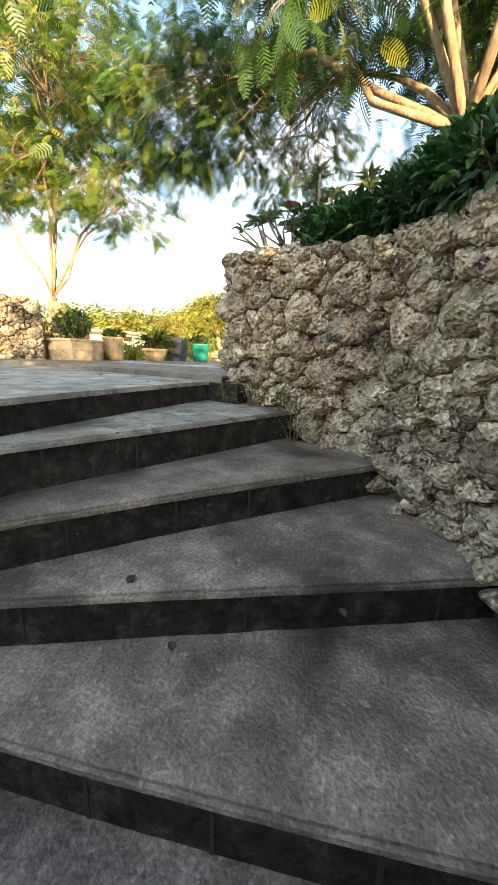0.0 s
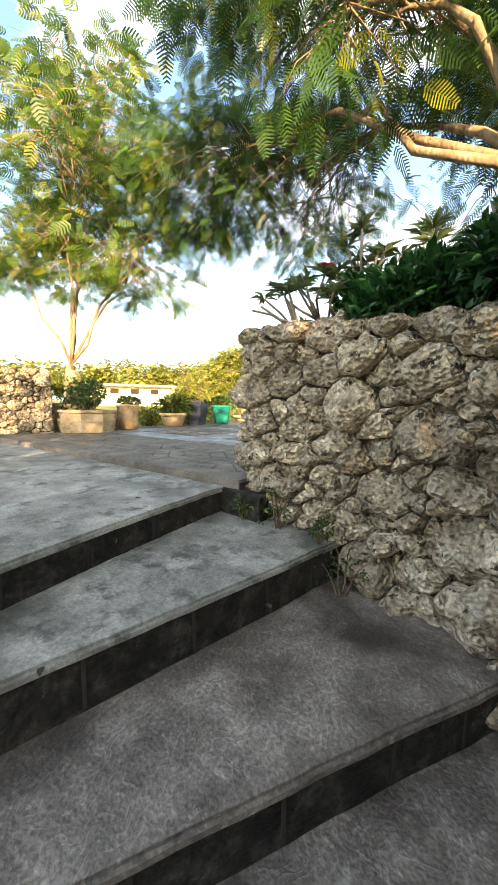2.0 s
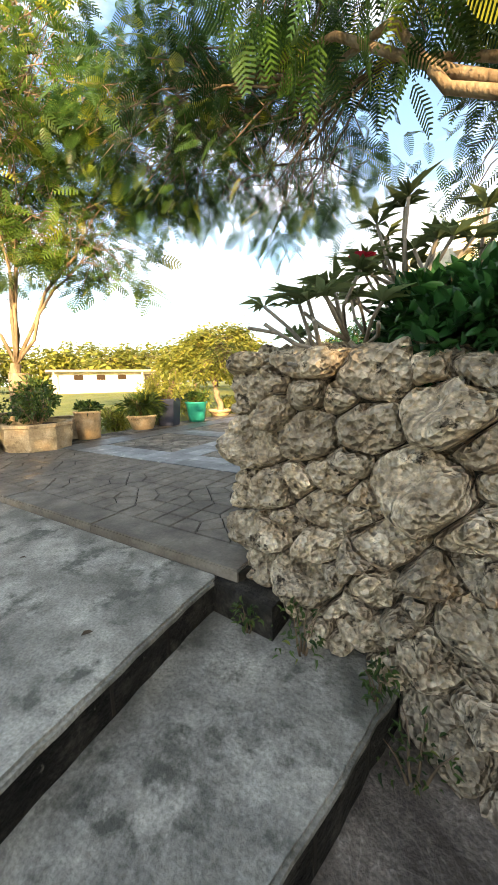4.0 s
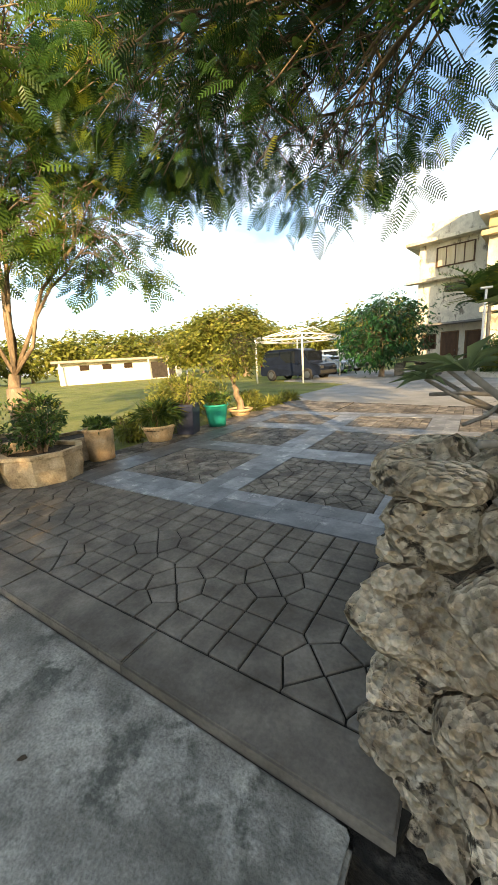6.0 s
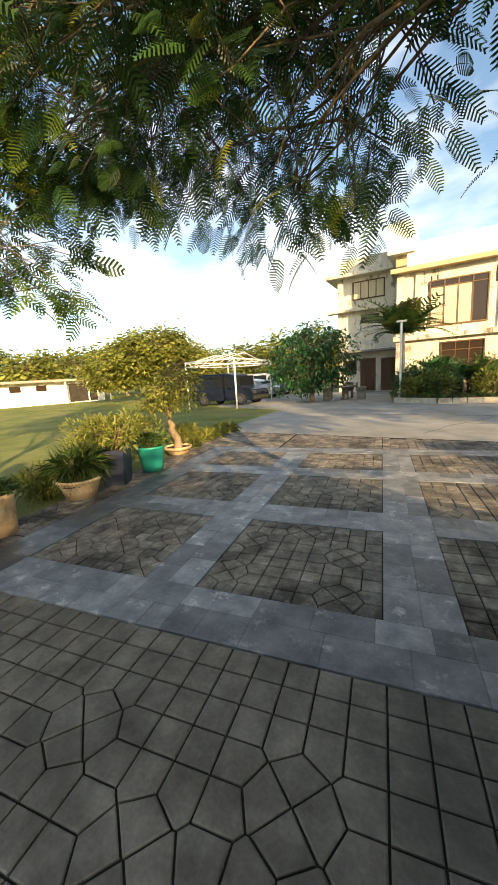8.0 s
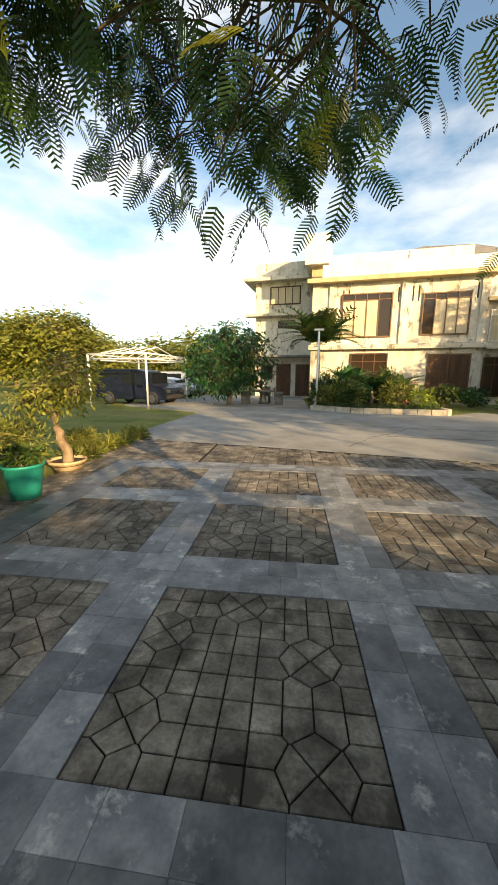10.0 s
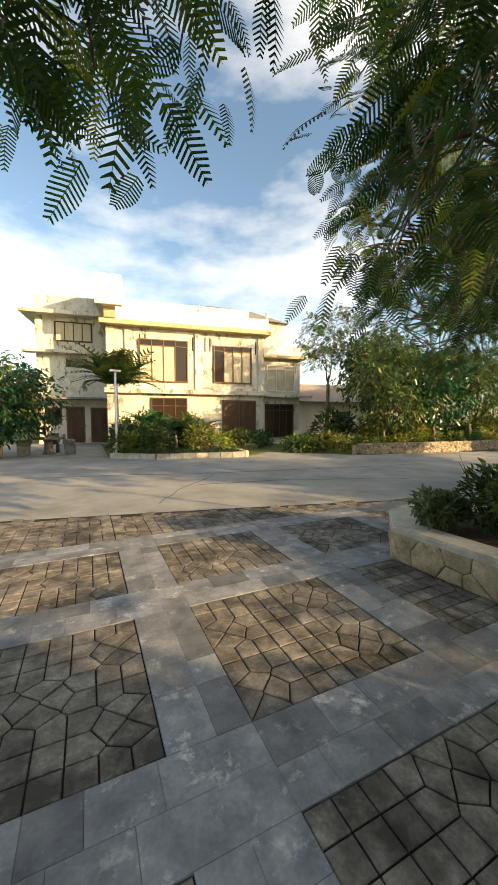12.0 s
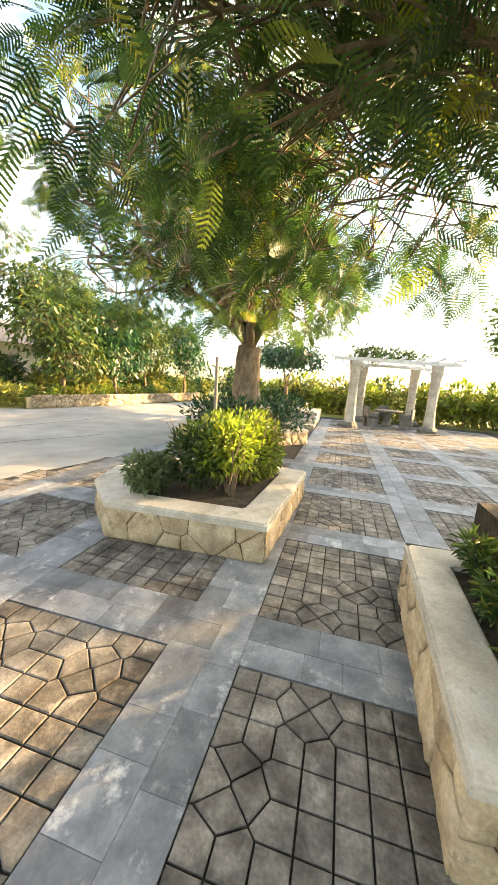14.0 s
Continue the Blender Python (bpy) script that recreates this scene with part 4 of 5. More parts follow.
def bush(name, label, at, rad, count, template, mat, seed, size=1.0, stems=7, category="bush", droop=0.1, parent=None, flat=0.0, stem_mat="bark"):
    """A shrub: stems from its foot and leaves massed in an uneven mound."""
    rng = np.random.default_rng(seed)
    ob = parent or thing(name, label, category, at)
    V, Fc = [], []
    tips = []
    for i in range(stems):
        a = rng.uniform(0, 2 * math.pi)
        r = rng.uniform(0.3, 0.85)
        e = Vector((math.cos(a) * rad[0] * r, math.sin(a) * rad[1] * r, rad[2] * rng.uniform(1.0, 1.75)))
        v, f = tube_geo(limb((e.x * 0.15, e.y * 0.15, -0.03), e, 0.03, rng, 4), [q * min(1, rad[2] / 0.3) for q in (0.014, 0.012, 0.009, 0.006, 0.004)], 5)
        k = len(V)
        V.extend(v)
        Fc.extend(tuple(q + k for q in g) for g in f)
        tips.append(e)
    tagged(mesh_part("stemwork", V, Fc, M[stem_mat], ob, "", True), kind="stuff")
    nlob = max(4, stems)
    lob = [(np.array([math.cos(a) * rad[0] * q, math.sin(a) * rad[1] * q, rad[2] * (0.9 + 0.5 * h)])) for a, q, h in zip(rng.uniform(0, 6.28, nlob), rng.uniform(0.1, 0.7, nlob), rng.uniform(-0.6, 0.6, nlob))]
    P, D, S = [], [], []
    for _ in range(count):
        c = lob[rng.integers(0, nlob)]
        d = rng.normal(0, 1, 3)
        d /= np.linalg.norm(d)
        k = 0.55 + 0.5 * rng.random() ** 0.5
        p = c + d * np.array(rad) * 0.55 * k
        if p[2] < flat:
            p[2] = flat + abs(rng.normal(0, 0.03))
        P.append(p)
        D.append(d + np.array([0, 0, 0.35 - droop]) + rng.normal(0, 0.5, 3))
        S.append(size * rng.uniform(0.6, 1.3))
    scatter("foliage", template, P, D, S, rng, M[mat], ob, "", 0.8)
    return ob


# the feathery tree that shades the plaza, rooted in the raised bed
def clear_of_walk(p):
    """Where the crown stays open: round the walker's head, and a bay to the north."""
    a, r = math.degrees(math.atan2(p.x + 0.25, p.y + 1.0)), math.hypot(p.x + 0.25, p.y + 1.0)
    return (p.z < 2.75 and math.hypot(p.x, p.y + 1.6) < 1.1) or (11 < a < 31 and r > 0.8 and p.z < 3.5)


tree("flame_tree", "spreading feathery flame tree with orange-lit trunk in raised bed", (1.98, -1.95, 0.62), 1.35,
     [((-0.7, 0.0, 3.45), (1.3, 1.5, 0.9)), ((-1.9, -0.3, 3.9), (1.4, 1.5, 0.8)), ((2.2, 0.3, 3.2), (1.2, 1.3, 1.0)), ((0.8, -2.4, 4.7), (2.0, 1.6, 1.0)), ((3.4, -0.6, 3.4), (1.7, 1.7, 1.2)), ((0.4, -0.8, 4.9), (2.6, 1.8, 1.0)), ((-2.9, 0.1, 4.5), (1.2, 1.5, 0.9)), ((2.6, -2.8, 4.5), (1.4, 1.4, 1.0)), ((3.0, 0.6, 4.3), (1.7, 1.5, 1.0)), ((1.1, -1.5, 3.7), (1.0, 0.9, 0.7)), ((0.7, -1.9, 3.3), (0.85, 0.8, 0.6)), ((2.4, -1.2, 3.4), (1.0, 0.9, 0.8))],
     1750, 8, FROND, "fern", 0.135, 41, arch=0.6, size=0.86, low=2.42, keep_out=clear_of_walk, gaps=1.4, hole=-0.08, droop=0.5, spread=0.45)
tree("flame_tree", "slender feathery tree with pale forked trunk", (-5.5, -1.15, 0), 1.25,
     [((-5.2, -1.0, 3.4), (1.6, 1.6, 0.9)), ((-4.3, -0.2, 3.1), (1.3, 1.2, 0.8)), ((-6.0, -0.4, 4.6), (1.7, 1.7, 1.1)), ((-4.7, -1.4, 5.0), (1.7, 1.7, 1.1)), ((-6.7, -1.9, 3.6), (1.4, 1.4, 1.0)), ((-5.2, -0.6, 6.3), (1.7, 1.7, 0.9)), ((-3.8, 0.2, 4.4), (1.3, 1.3, 0.9))],
     900, 7, FROND_FAR, "fern_lit", 0.115, 42, size=0.62, low=1.75, shell=0.3, gaps=1.5, hole=-0.12, droop=0.35, spread=0.36)
tree("shade_tree", "large dense dark-trunked tree in rounded stone planter", (9.5, 2.2, 0.3), 2.2,
     [((9.0, 2.4, 4.6), (2.6, 2.6, 1.6)), ((7.0, 3.0, 4.0), (2.1, 2.1, 1.5)), ((11.2, 1.6, 4.4), (2.4, 2.4, 1.5)), ((8.4, 5.0, 4.6), (2.4, 2.2, 1.9)), ((8.0, 0.6, 3.7), (2.0, 1.8, 1.2)), ((5.9, 1.3, 2.9), (1.2, 1.1, 0.8)), ((9.0, 3.0, 7.0), (3.0, 3.0, 1.5)), ((6.6, 4.6, 5.8), (1.9, 1.9, 1.6))],
     1050, 8, FROND_FAR, "fern_lit", 0.45, 43, size=0.62, low=1.7, gaps=1.1, hole=-0.12, droop=0.35, spread=0.4)
# added trees, mostly out of view; heights set so their crowns shade plaza and steps
for i, (x, y, h) in enumerate(((4.8, -9.5, 2.5), (10.9, -13.6, 2.9), (14.6, -11.5, 3.4), (19.5, -9.5, 5.4))):
    tree("shade_tree", "broad green tree added mostly out of view to cast shade", (x, y, -0.09), 1.6,
         [((x - 1.4, y, h), (1.8, 1.8, 1.4)), ((x + 1.4, y + .5, h + .2), (1.9, 1.8, 1.5)), ((x, y - 1, h + 0.6), (2.0, 1.8, 1.4)), ((x, y + 0.6, h - 1.1), (2.2, 1.6, 1.0))],
         270, 14, CHIP, "mid_leaf", 0.2, 50 + i, size=0.8, low=1.3, spread=0.8)
tree("umbrella_tree", "tall flat-crowned tree with two bare trunks", (12.3, 15.2, 0), 3.6,
     [((11.8, 15.2, 6.0), (1.6, 1.5, 0.8)), ((13.3, 15.6, 5.6), (1.5, 1.3, 0.8)), ((12.4, 14.6, 7.0), (1.7, 1.5, 0.8)), ((11.4, 14.8, 4.9), (1.2, 1.1, 0.6))],
     170, 8, FROND_FAR, "mid_leaf", 0.13, 44, size=0.6, low=3.6)
tree("mango_tree", "dense rounded dark green tree beside the house", (-3.6, 15.9, -0.05), 0.9,
     [((-3.9, 15.8, 2.2), (1.9, 1.7, 1.6)), ((-2.6, 16.2, 2.3), (1.3, 1.4, 1.5)), ((-4.6, 16.3, 1.5), (1.4, 1.2, 1.2)), ((-3.2, 15.4, 3.2), (1.3, 1.2, 0.9))],
     330, 14, leaf_template(0.26, 0.1, 0.02, 0.06), "dark_leaf", 0.16, 45, size=1.0, low=0.25, droop=0.6, spread=0.6)
rt = random.Random(77)
for i, (x, y, h) in enumerate(((13.6, 12.2, 3.4), (17.0, 11.9, 3.8), (21, 12.5, 4.2), (25, 11.5, 4.0), (16.6, 15.0, 4.6), (22, 15.5, 4.8), (14.9, 13.6, 5.0))):
    tree("garden_tree", "leafy dark green garden tree behind low walls", (x, y, 0), 1.3,
         [((x - .9, y, h), (1.5, 1.4, 1.2)), ((x + 1.0, y + .4, h + .5), (1.6, 1.4, 1.3)), ((x, y - .5, h - 1.2), (1.7, 1.2, 1.0))],
         260, 14, leaf_template(0.3, 0.12, 0.02, 0.08), ("mid_leaf", "dark_leaf")[i % 2], 0.12, 60 + i, size=1.0, low=1.0, droop=0.6, spread=0.75)
# the sunlit tree line past the lawn
far_rng = random.Random(9)
for i in range(26):
    a = radians(-75 + i * 4.1)
    d = far_rng.uniform(52, 74)
    x, y = d * math.sin(a), d * math.cos(a)
    if x > -12 and y > 20 and i > 19:
        x -= 4
    w, h = far_rng.uniform(4.0, 7.0), far_rng.uniform(4.2, 6.4)
    tree("rain_tree", "broad sunlit yellow-green tree past the lawn", (x, y, -0.09), 0.8,
         [((x - w * .5, y, h * .75), (w * .75, w * .6, h * .55)), ((x + w * .5, y, h * .8), (w * .75, w * .6, h * .6)), ((x, y - 1, h), (w * .8, w * .6, h * .5))],
         115, 16, CHIP, "gold_leaf", 0.3, 100 + i, size=2.1, low=0.2, droop=0.4, spread=1.7, shell=0.3)
tree("rain_tree", "wide domed sunlit rain tree on the lawn", (-17.5, 24.0, -0.09), 1.3,
     [((-20.5, 23, 3.6), (3.0, 2.6, 1.9)), ((-16.4, 24, 3.1), (2.4, 2.4, 1.7)), ((-18.8, 23.4, 4.6), (3.2, 2.8, 1.5)), ((-23.5, 22.5, 2.6), (2.2, 2.2, 1.6)), ((-15.0, 24.5, 2.0), (1.8, 1.6, 1.2))],
     900, 16, CHIP, "gold_leaf", 0.3, 46, size=1.0, low=0.9, droop=0.4, spread=0.9)

# ---- shrubs on the raised bed ----
for i, (x, y, z, rx, ry, rz) in enumerate(((1.45, -2.72, 0.62, 0.42, 0.36, 0.34), (1.85, -2.9, 0.62, 0.46, 0.4, 0.36), (2.35, -3.2, 0.62, 0.5, 0.46, 0.36), (2.8, -3.8, 0.62, 0.5, 0.5, 0.36), (2.1, -2.4, 0.62, 0.6, 0.5, 0.36))):
    bush("glossy_shrub", "dense dark green shrub with rounded glossy leaves on bed", (x, y, z), (rx, ry, rz), 2000, OVAL, "dark_leaf", 200 + i, 0.72, 9)
for i, (x, y, z, r) in enumerate(((1.28, -2.86, 0.86, 0.26), (1.55, -2.98, 0.8, 0.32), (1.95, -3.14, 0.78, 0.34), (2.3, -3.5, 0.76, 0.36))):
    bush("glossy_shrub", "dense dark green shrub spilling over the rubble wall", (x, y, z), (r, r, r * 0.8), 1900, OVAL, "dark_leaf", 210 + i, 0.68, 7, flat=-0.1)


def plumeria(at, seed, label, scale=1.0, blooms=0):
    """A plumeria: forking blunt grey stems ending in rosettes of long leaves."""
    rng = np.random.default_rng(seed)
    ob = thing("plumeria", label, "shrub", at)
    V, Fc, tips = [], [], []

    def grow(p, d, r, n):
        q = p + d * rng.uniform(0.2, 0.32) * scale
        v, f = tube_geo([p, p.lerp(q, .5) + Vector(rng.normal(0, .015, 3)), q], [r, r * .9, r * .82], 7)
        k = len(V)
        V.extend(v)
        Fc.extend(tuple(i + k for i in g) for g in f)
        if n == 0:
            tips.append((q, d))
            return
        for _ in range(rng.integers(2, 4)):
            e = (d + Vector(rng.normal(0, .55, 3)) + Vector((0, 0, .18))).normalized()
            grow(q, e, r * .75, n - 1)
    for _ in range(3):
        grow(Vector((0, 0, -.05)), (Vector((0, 0, 1)) + Vector(rng.normal(0, .4, 3))).normalized(), 0.022 * scale, 3)
    tagged(mesh_part("stemwork", V, Fc, M["greybark"], ob, "", True), kind="stuff")
    P, D, S = [], [], []
    tips = [t for t in tips if t[0].z > 0.5 * scale]
    for q, d in tips:
        for k in range(15):
            a = rng.uniform(0, 6.28)
            P.append(np.array(q))
            D.append(np.array(d) * 0.5 + np.array([math.cos(a), math.sin(a), rng.uniform(-.2, .5)]))
            S.append(scale * rng.uniform(.4, .8))
    scatter("foliage", LONG, P, D, S, rng, M["grey_leaf"], ob, "", 0.3)
    for k in range(blooms):
        q, d = tips[int(len(tips) * (k + .5) / blooms)]
        Q = [(np.array(q) + np.array([0, 0, .03])) for _ in range(12)]
        DD = [np.array([math.cos(a), math.sin(a), .5]) for a in np.linspace(0, 6.28, 12)]
        scatter("flower", leaf_template(0.06, 0.04, 0.006, 0.01), Q, DD, np.ones(12), rng, M["red_petal"], ob, "small cluster of red petals", .3)
    return ob


plumeria((1.12, -2.4, 0.62), 7, "bare-stemmed plumeria with long leaves and red flower", 0.95, 1)
plumeria((1.4, -2.15, 0.62), 17, "bare-stemmed plumeria with long leaves", 1.0)

# weeds at the wall's foot, shrubs in the planters
for i, (x, y, z, r) in enumerate(((0.85, -3.2, -0.2, 0.12), (1.28, -3.3, -0.42, 0.13), (1.15, -3.26, -0.2, 0.08), (0.6, -3.2, -0.2, 0.08))):
    bush("weed", "small straggling weed at the foot of the wall", (x, y, z), (r, r, r), 70, leaf_template(0.035, 0.01), "mid_leaf", 230 + i, 0.8, 5, "weed")
for i, (x, y, rx, ry, rz, mt) in enumerate(((3.65, 1.15, .5, .45, .5, "mid_leaf"), (3.55, .68, .4, .34, .5, "lime_leaf"), (4.0, .62, .45, .35, .58, "lime_leaf"), (4.4, 1.2, .4, .4, .5, "lime_leaf"), (3.25, 1.45, .3, .26, .26, "grey_leaf"), (4.45, .5, .35, .3, .5, "lime_leaf"))):
    bush("hedge_shrub", "leafy green shrub tipped with sunlit lime leaves", (x, y, 0.33), (rx, ry, rz), 1300, leaf_template(0.085, 0.034), mt, 240 + i, 0.9, 8)
for i, (x, y, r) in enumerate(((1.5, -1.42, .22), (2.1, -1.4, .24), (2.6, -1.45, .2), (1.42, -1.4, .18))):
    bush("hedge_shrub", "low green shrub in the long planter", (x, y, 0.38), (r, r * .8, r * .75), 550, leaf_template(0.09, 0.02), "mid_leaf", 250 + i, 0.9, 7)
for i, (x, y, r, h) in enumerate(((8.4, 2.2, .8, .5), (9.0, 1.1, .7, .5), (10.2, 1.4, .8, .6), (9.0, 3.2, .8, .5), (10.3, 3.0, .8, .6))):
    bush("hedge_shrub", "dark green shrub round the tree's foot", (x, y, 0.33), (r, r, h), 700, leaf_template(0.14, 0.05), "dark_leaf", 260 + i, 1.0, 8)
sap = thing("stake", "thin wooden stake standing in the planter", "stake", (4.75, 1.35, 0.3))
tube("pole", [(0, 0, 0), (0.01, 0, 0.8), (0, 0.01, 1.6)], [0.028, 0.026, 0.024], M["greybark"], sap, 8)


# fallen leaves on the steps
rl = np.random.default_rng(8)
for x, y, z in ((1.42, -4.88, -0.615), (1.75, -5.0, -0.615), (1.5, -4.55, -0.425), (1.25, -3.9, -0.215), (0.9, -4.5, -0.215), (0.2, -3.7, -0.05), (-0.6, -3.5, -0.05), (2.1, -4.6, -0.615)):
    ob = thing("fallen_leaf", "small dry brown leaf lying on concrete", "leaf", (x, y, z), 0, "fallen leaves on the steps")
    a = rl.uniform(0, 6.28)
    scatter("blade", leaf_template(0.05, 0.03, 0.006, 0.004), [(0, 0, 0.006)], [(math.cos(a), math.sin(a), 0.02)], [rl.uniform(.6, 1.1)], rl, M["soil"], ob, "", .05)

# ---- pots along the lawn ----
def pot(name, label, at, r0, r1, h, mat, rim=0.02, square=False, wob=0.0, seed=0):
    ob = thing(name, label, "pot", at)
    t = 0.018
    prof = [(r0, 0), (r0 + (r1 - r0) * .5, h * .5), (r1 - 0.004, h - 0.05), (r1 + rim * .2, h - 0.045), (r1 + rim, h - 0.03), (r1 + rim, h - 0.004), (r1 + rim - .006, h), (r1 - t, h), (r1 - t, h - 0.05)]
    part("body", lathe(prof, 28, wob, seed), M[mat], ob, "", True)
    part("soil", lathe([(r1 - t - .002, h - 0.08), (r1 - t - .002, h - 0.035)], 24), M["soil"], ob)
    return ob


def tapered_square_pot(label, at, b, t, h, mat):
    ob = thing("plant_pot", label, "pot", at, 20)
    bm = bmesh.new()
    def ring(s, z):
        return [bm.verts.new((sx * s, sy * s, z)) for sx, sy in ((-1, -1), (1, -1), (1, 1), (-1, 1))]
    rs = [ring(b, 0), ring(t, h - .05), ring(t + .02, h - .05), ring(t + .02, h), ring(t - .015, h), ring(t - .015, h - .06)]
    for a, c in zip(rs, rs[1:]):
        for k in range(4):
            bm.faces.new((a[k], a[(k + 1) % 4], c[(k + 1) % 4], c[k]))
    bm.faces.new(rs[0][::-1])
    bm.faces.new(rs[-1])
    bmesh.ops.bevel(bm, geom=[e for e in bm.edges], offset=.006, segments=2, affect='EDGES')
    part("body", bm, M[mat], ob)
    return ob


Z0 = -0.004
pot("plant_pot", "pale clay pot standing at the plaza's edge", (-3.82, -0.95, Z0), 0.17, 0.2, 0.45, "clay", 0.012, wob=.03)
pot("plant_pot", "low tan clay bowl with green shoots", (-3.92, 0.25, Z0), 0.2, 0.28, 0.27, "clay", 0.015, wob=.05, seed=3)
tapered_square_pot("tall navy blue plastic pot", (-3.8, 0.85, Z0), 0.155, 0.19, 0.55, "navy")
pot("plant_pot", "teal green plastic pot", (-3.72, 1.62, Z0), 0.17, 0.23, 0.44, "teal", 0.02)
pot("plant_pot", "shallow brown bowl holding a small twisted tree", (-4.05, 2.95, -0.02), 0.2, 0.28, 0.17, "clay", 0.02)
bush("potted_plant", "low green shoots growing from a clay pot", (-3.82, -0.95, 0.4), (.2, .2, .1), 260, leaf_template(.1, .035), "mid_leaf", 301, .9, 6, "plant")
bush("potted_plant", "bushy grass-like plant in a clay bowl", (-3.92, 0.25, 0.23), (.32, .32, .2), 700, BLADE, "mid_leaf", 302, .8, 7, "plant", .3)
bush("potted_plant", "loose golden-tipped shrub in a navy pot", (-3.8, 0.85, 0.48), (.42, .42, .36), 900, leaf_template(.1, .028), "gold_leaf", 303, .9, 9, "plant")
bush("potted_plant", "small green shrub in a teal pot", (-3.72, 1.62, 0.38), (.28, .28, .15), 450, leaf_template(.09, .04), "mid_leaf", 304, .9, 7, "plant")
tree("bonsai", "small twisted tree with yellow-green crown in bowl", (-4.05, 2.95, 0.12), 0.55,
     [((-4.25, 3.0, 1.25), (.45, .45, .3)), ((-3.8, 2.9, 1.35), (.4, .4, .3)), ((-4.1, 3.2, 1.6), (.4, .4, .25)), ((-4.45, 2.7, 1.1), (.32, .32, .22))],
     150, 9, leaf_template(.1, .045), "gold_leaf", 0.085, 305, low=.8, lean=(-.18, .05), spread=.3)
for i, (x, y, r, h) in enumerate(((-4.6, 1.2, .5, .5), (-4.9, 2.0, .55, .55), (-4.7, 0.2, .4, .3), (-5.2, 3.2, .6, .5), (-4.7, 4.2, .4, .3), (-5.6, 2.4, .7, .6), (-5.9, 4.0, .6, .5))):
    bush("garden_shrub", "sunlit yellow-green shrub at the lawn's edge", (x, y, -0.09), (r, r, h), 900, leaf_template(.12, .03), "gold_leaf", 310 + i, .9, 9)
for i in range(9):
    bush("grass_tuft", "tuft of long dry grass at the paving's edge", (-4.25 + .2 * math.sin(i * 2.1), 3.4 + i * .35, -0.09), (.22, .22, .12), 150, BLADE, "gold_leaf", 330 + i, .8, 4, "grass")


def trough(name, label, at, r, h, n, seed, rz=0):
    """A many-sided tan planter with bark-like upright ribs."""
    ob = thing(name, label, "planter", at, rz)
    part("body", lathe([(r * .94, 0), (r, h * .5), (r * .98, h - .05), (r * 1.03, h - .04), (r * 1.03, h), (r * .86, h), (r * .86, h - .06)], n, .05, seed), M["tan"], ob)
    part("soil", lathe([(r * .85, h - .09), (r * .85, h - .045)], n), M["soil"], ob)
    return ob


trough("planter", "low many-sided tan planter in front of rubble wall", (-3.75, -1.78, Z0), 0.46, 0.36, 9, 4)
trough("planter", "tan block planter beside the lawn", (-4.3, -1.05, -0.05), 0.42, 0.38, 6, 5, 20)
trough("planter", "tan block planter behind the low planter", (-4.45, -1.75, -0.05), 0.5, 0.5, 7, 6, 40)
bush("garden_shrub", "small layered green bush in a tan planter", (-3.75, -1.78, 0.3), (.34, .34, .3), 700, leaf_template(.07, .03), "mid_leaf", 350, .9, 7)
bush("garden_shrub", "green bush in a tan planter", (-4.35, -1.5, 0.35), (.45, .45, .4), 800, leaf_template(.08, .035), "mid_leaf", 351, .9, 7)
log = thing("log", "upright grey-brown cut tree stump", "log", (-4.75, -1.45, -0.09))
part("trunk", lathe([(.2, 0), (.17, .3), (.16, .9), (.15, 1.15)], 14, .12, 3), M["bark"], log, "", True)


# ---- the house across the drive ----
house = thing("house", "two-storey cream house with dark-streaked plaster and flat roofs", "house", (1.5, 19.9, 0), -8.29)
part("wall", boxed(-0.75, 8.55, 0.0, 9, -0.1, 6.75), M["facade"], house)
part("wall", boxed(-5.05, -0.75, 3.2, 10, -0.1, 9.1), M["facade"], house)
part("wall", boxed(8.55, 11.2, 0.35, 9, -0.1, 5.6), M["facade"], house)
part("roof", boxed(-1.05, 8.85, -0.55, 9.2, 6.75, 7.0, .02), M["ochre"], house, "ochre roof slab edge")
part("roof", boxed(-5.75, -0.76, 2.5, 10.2, 7.85, 8.05, .02), M["facade"], house, "thin projecting roof slab")
part("roof", boxed(8.5, 11.5, -0.1, 9.1, 5.45, 5.65, .02), M["ochre"], house, "ochre roof slab edge")
part("ledge", boxed(-5.7, -0.76, 2.55, 3.2, 5.55, 5.72, .02), M["facade"], house)
part("ledge", boxed(-0.9, 8.7, -0.32, 0.0, 3.02, 3.3, .03), M["facade"], house, "dark-stained ledge between the storeys")
part("ledge", boxed(8.6, 11.9, -0.15, 0.35, 2.95, 3.12, .02), M["facade"], house)
part("parapet", boxed(-0.2, 8.7, -0.4, -0.22, 7.0, 7.7, .01), M["facade2"], house)
part("parapet", boxed(8.6, 11.3, 0.2, 0.36, 5.65, 6.3, .01), M["facade2"], house)
part("penthouse", boxed(0.1, 8.2, 2.2, 8.5, 7.0, 8.95), M["facade2"], house, "bright cream upper storey set back")
part("penthouse", boxed(8.2, 11.0, 2.6, 8.5, 5.6, 8.4), M["facade"], house, "ochre-trimmed upper room")
part("tower", boxed(-1.3, 0.12, 0.1, 3.4, 7.95, 9.6, .01), M["facade2"], house)
part("tower", boxed(-0.9, 0.0, 0.6, 3.4, 7.0, 7.95), M["ochre"], house)
part("pilaster", boxed(-0.75, -0.35, -0.12, 0.0, -0.1, 6.75), M["facade"], house)
for s in (0.35, 4.3, 8.25):
    part("pilaster", boxed(s - .12, s + .12, -0.1, 0.0, 3.3, 6.74), M["facade"], house)
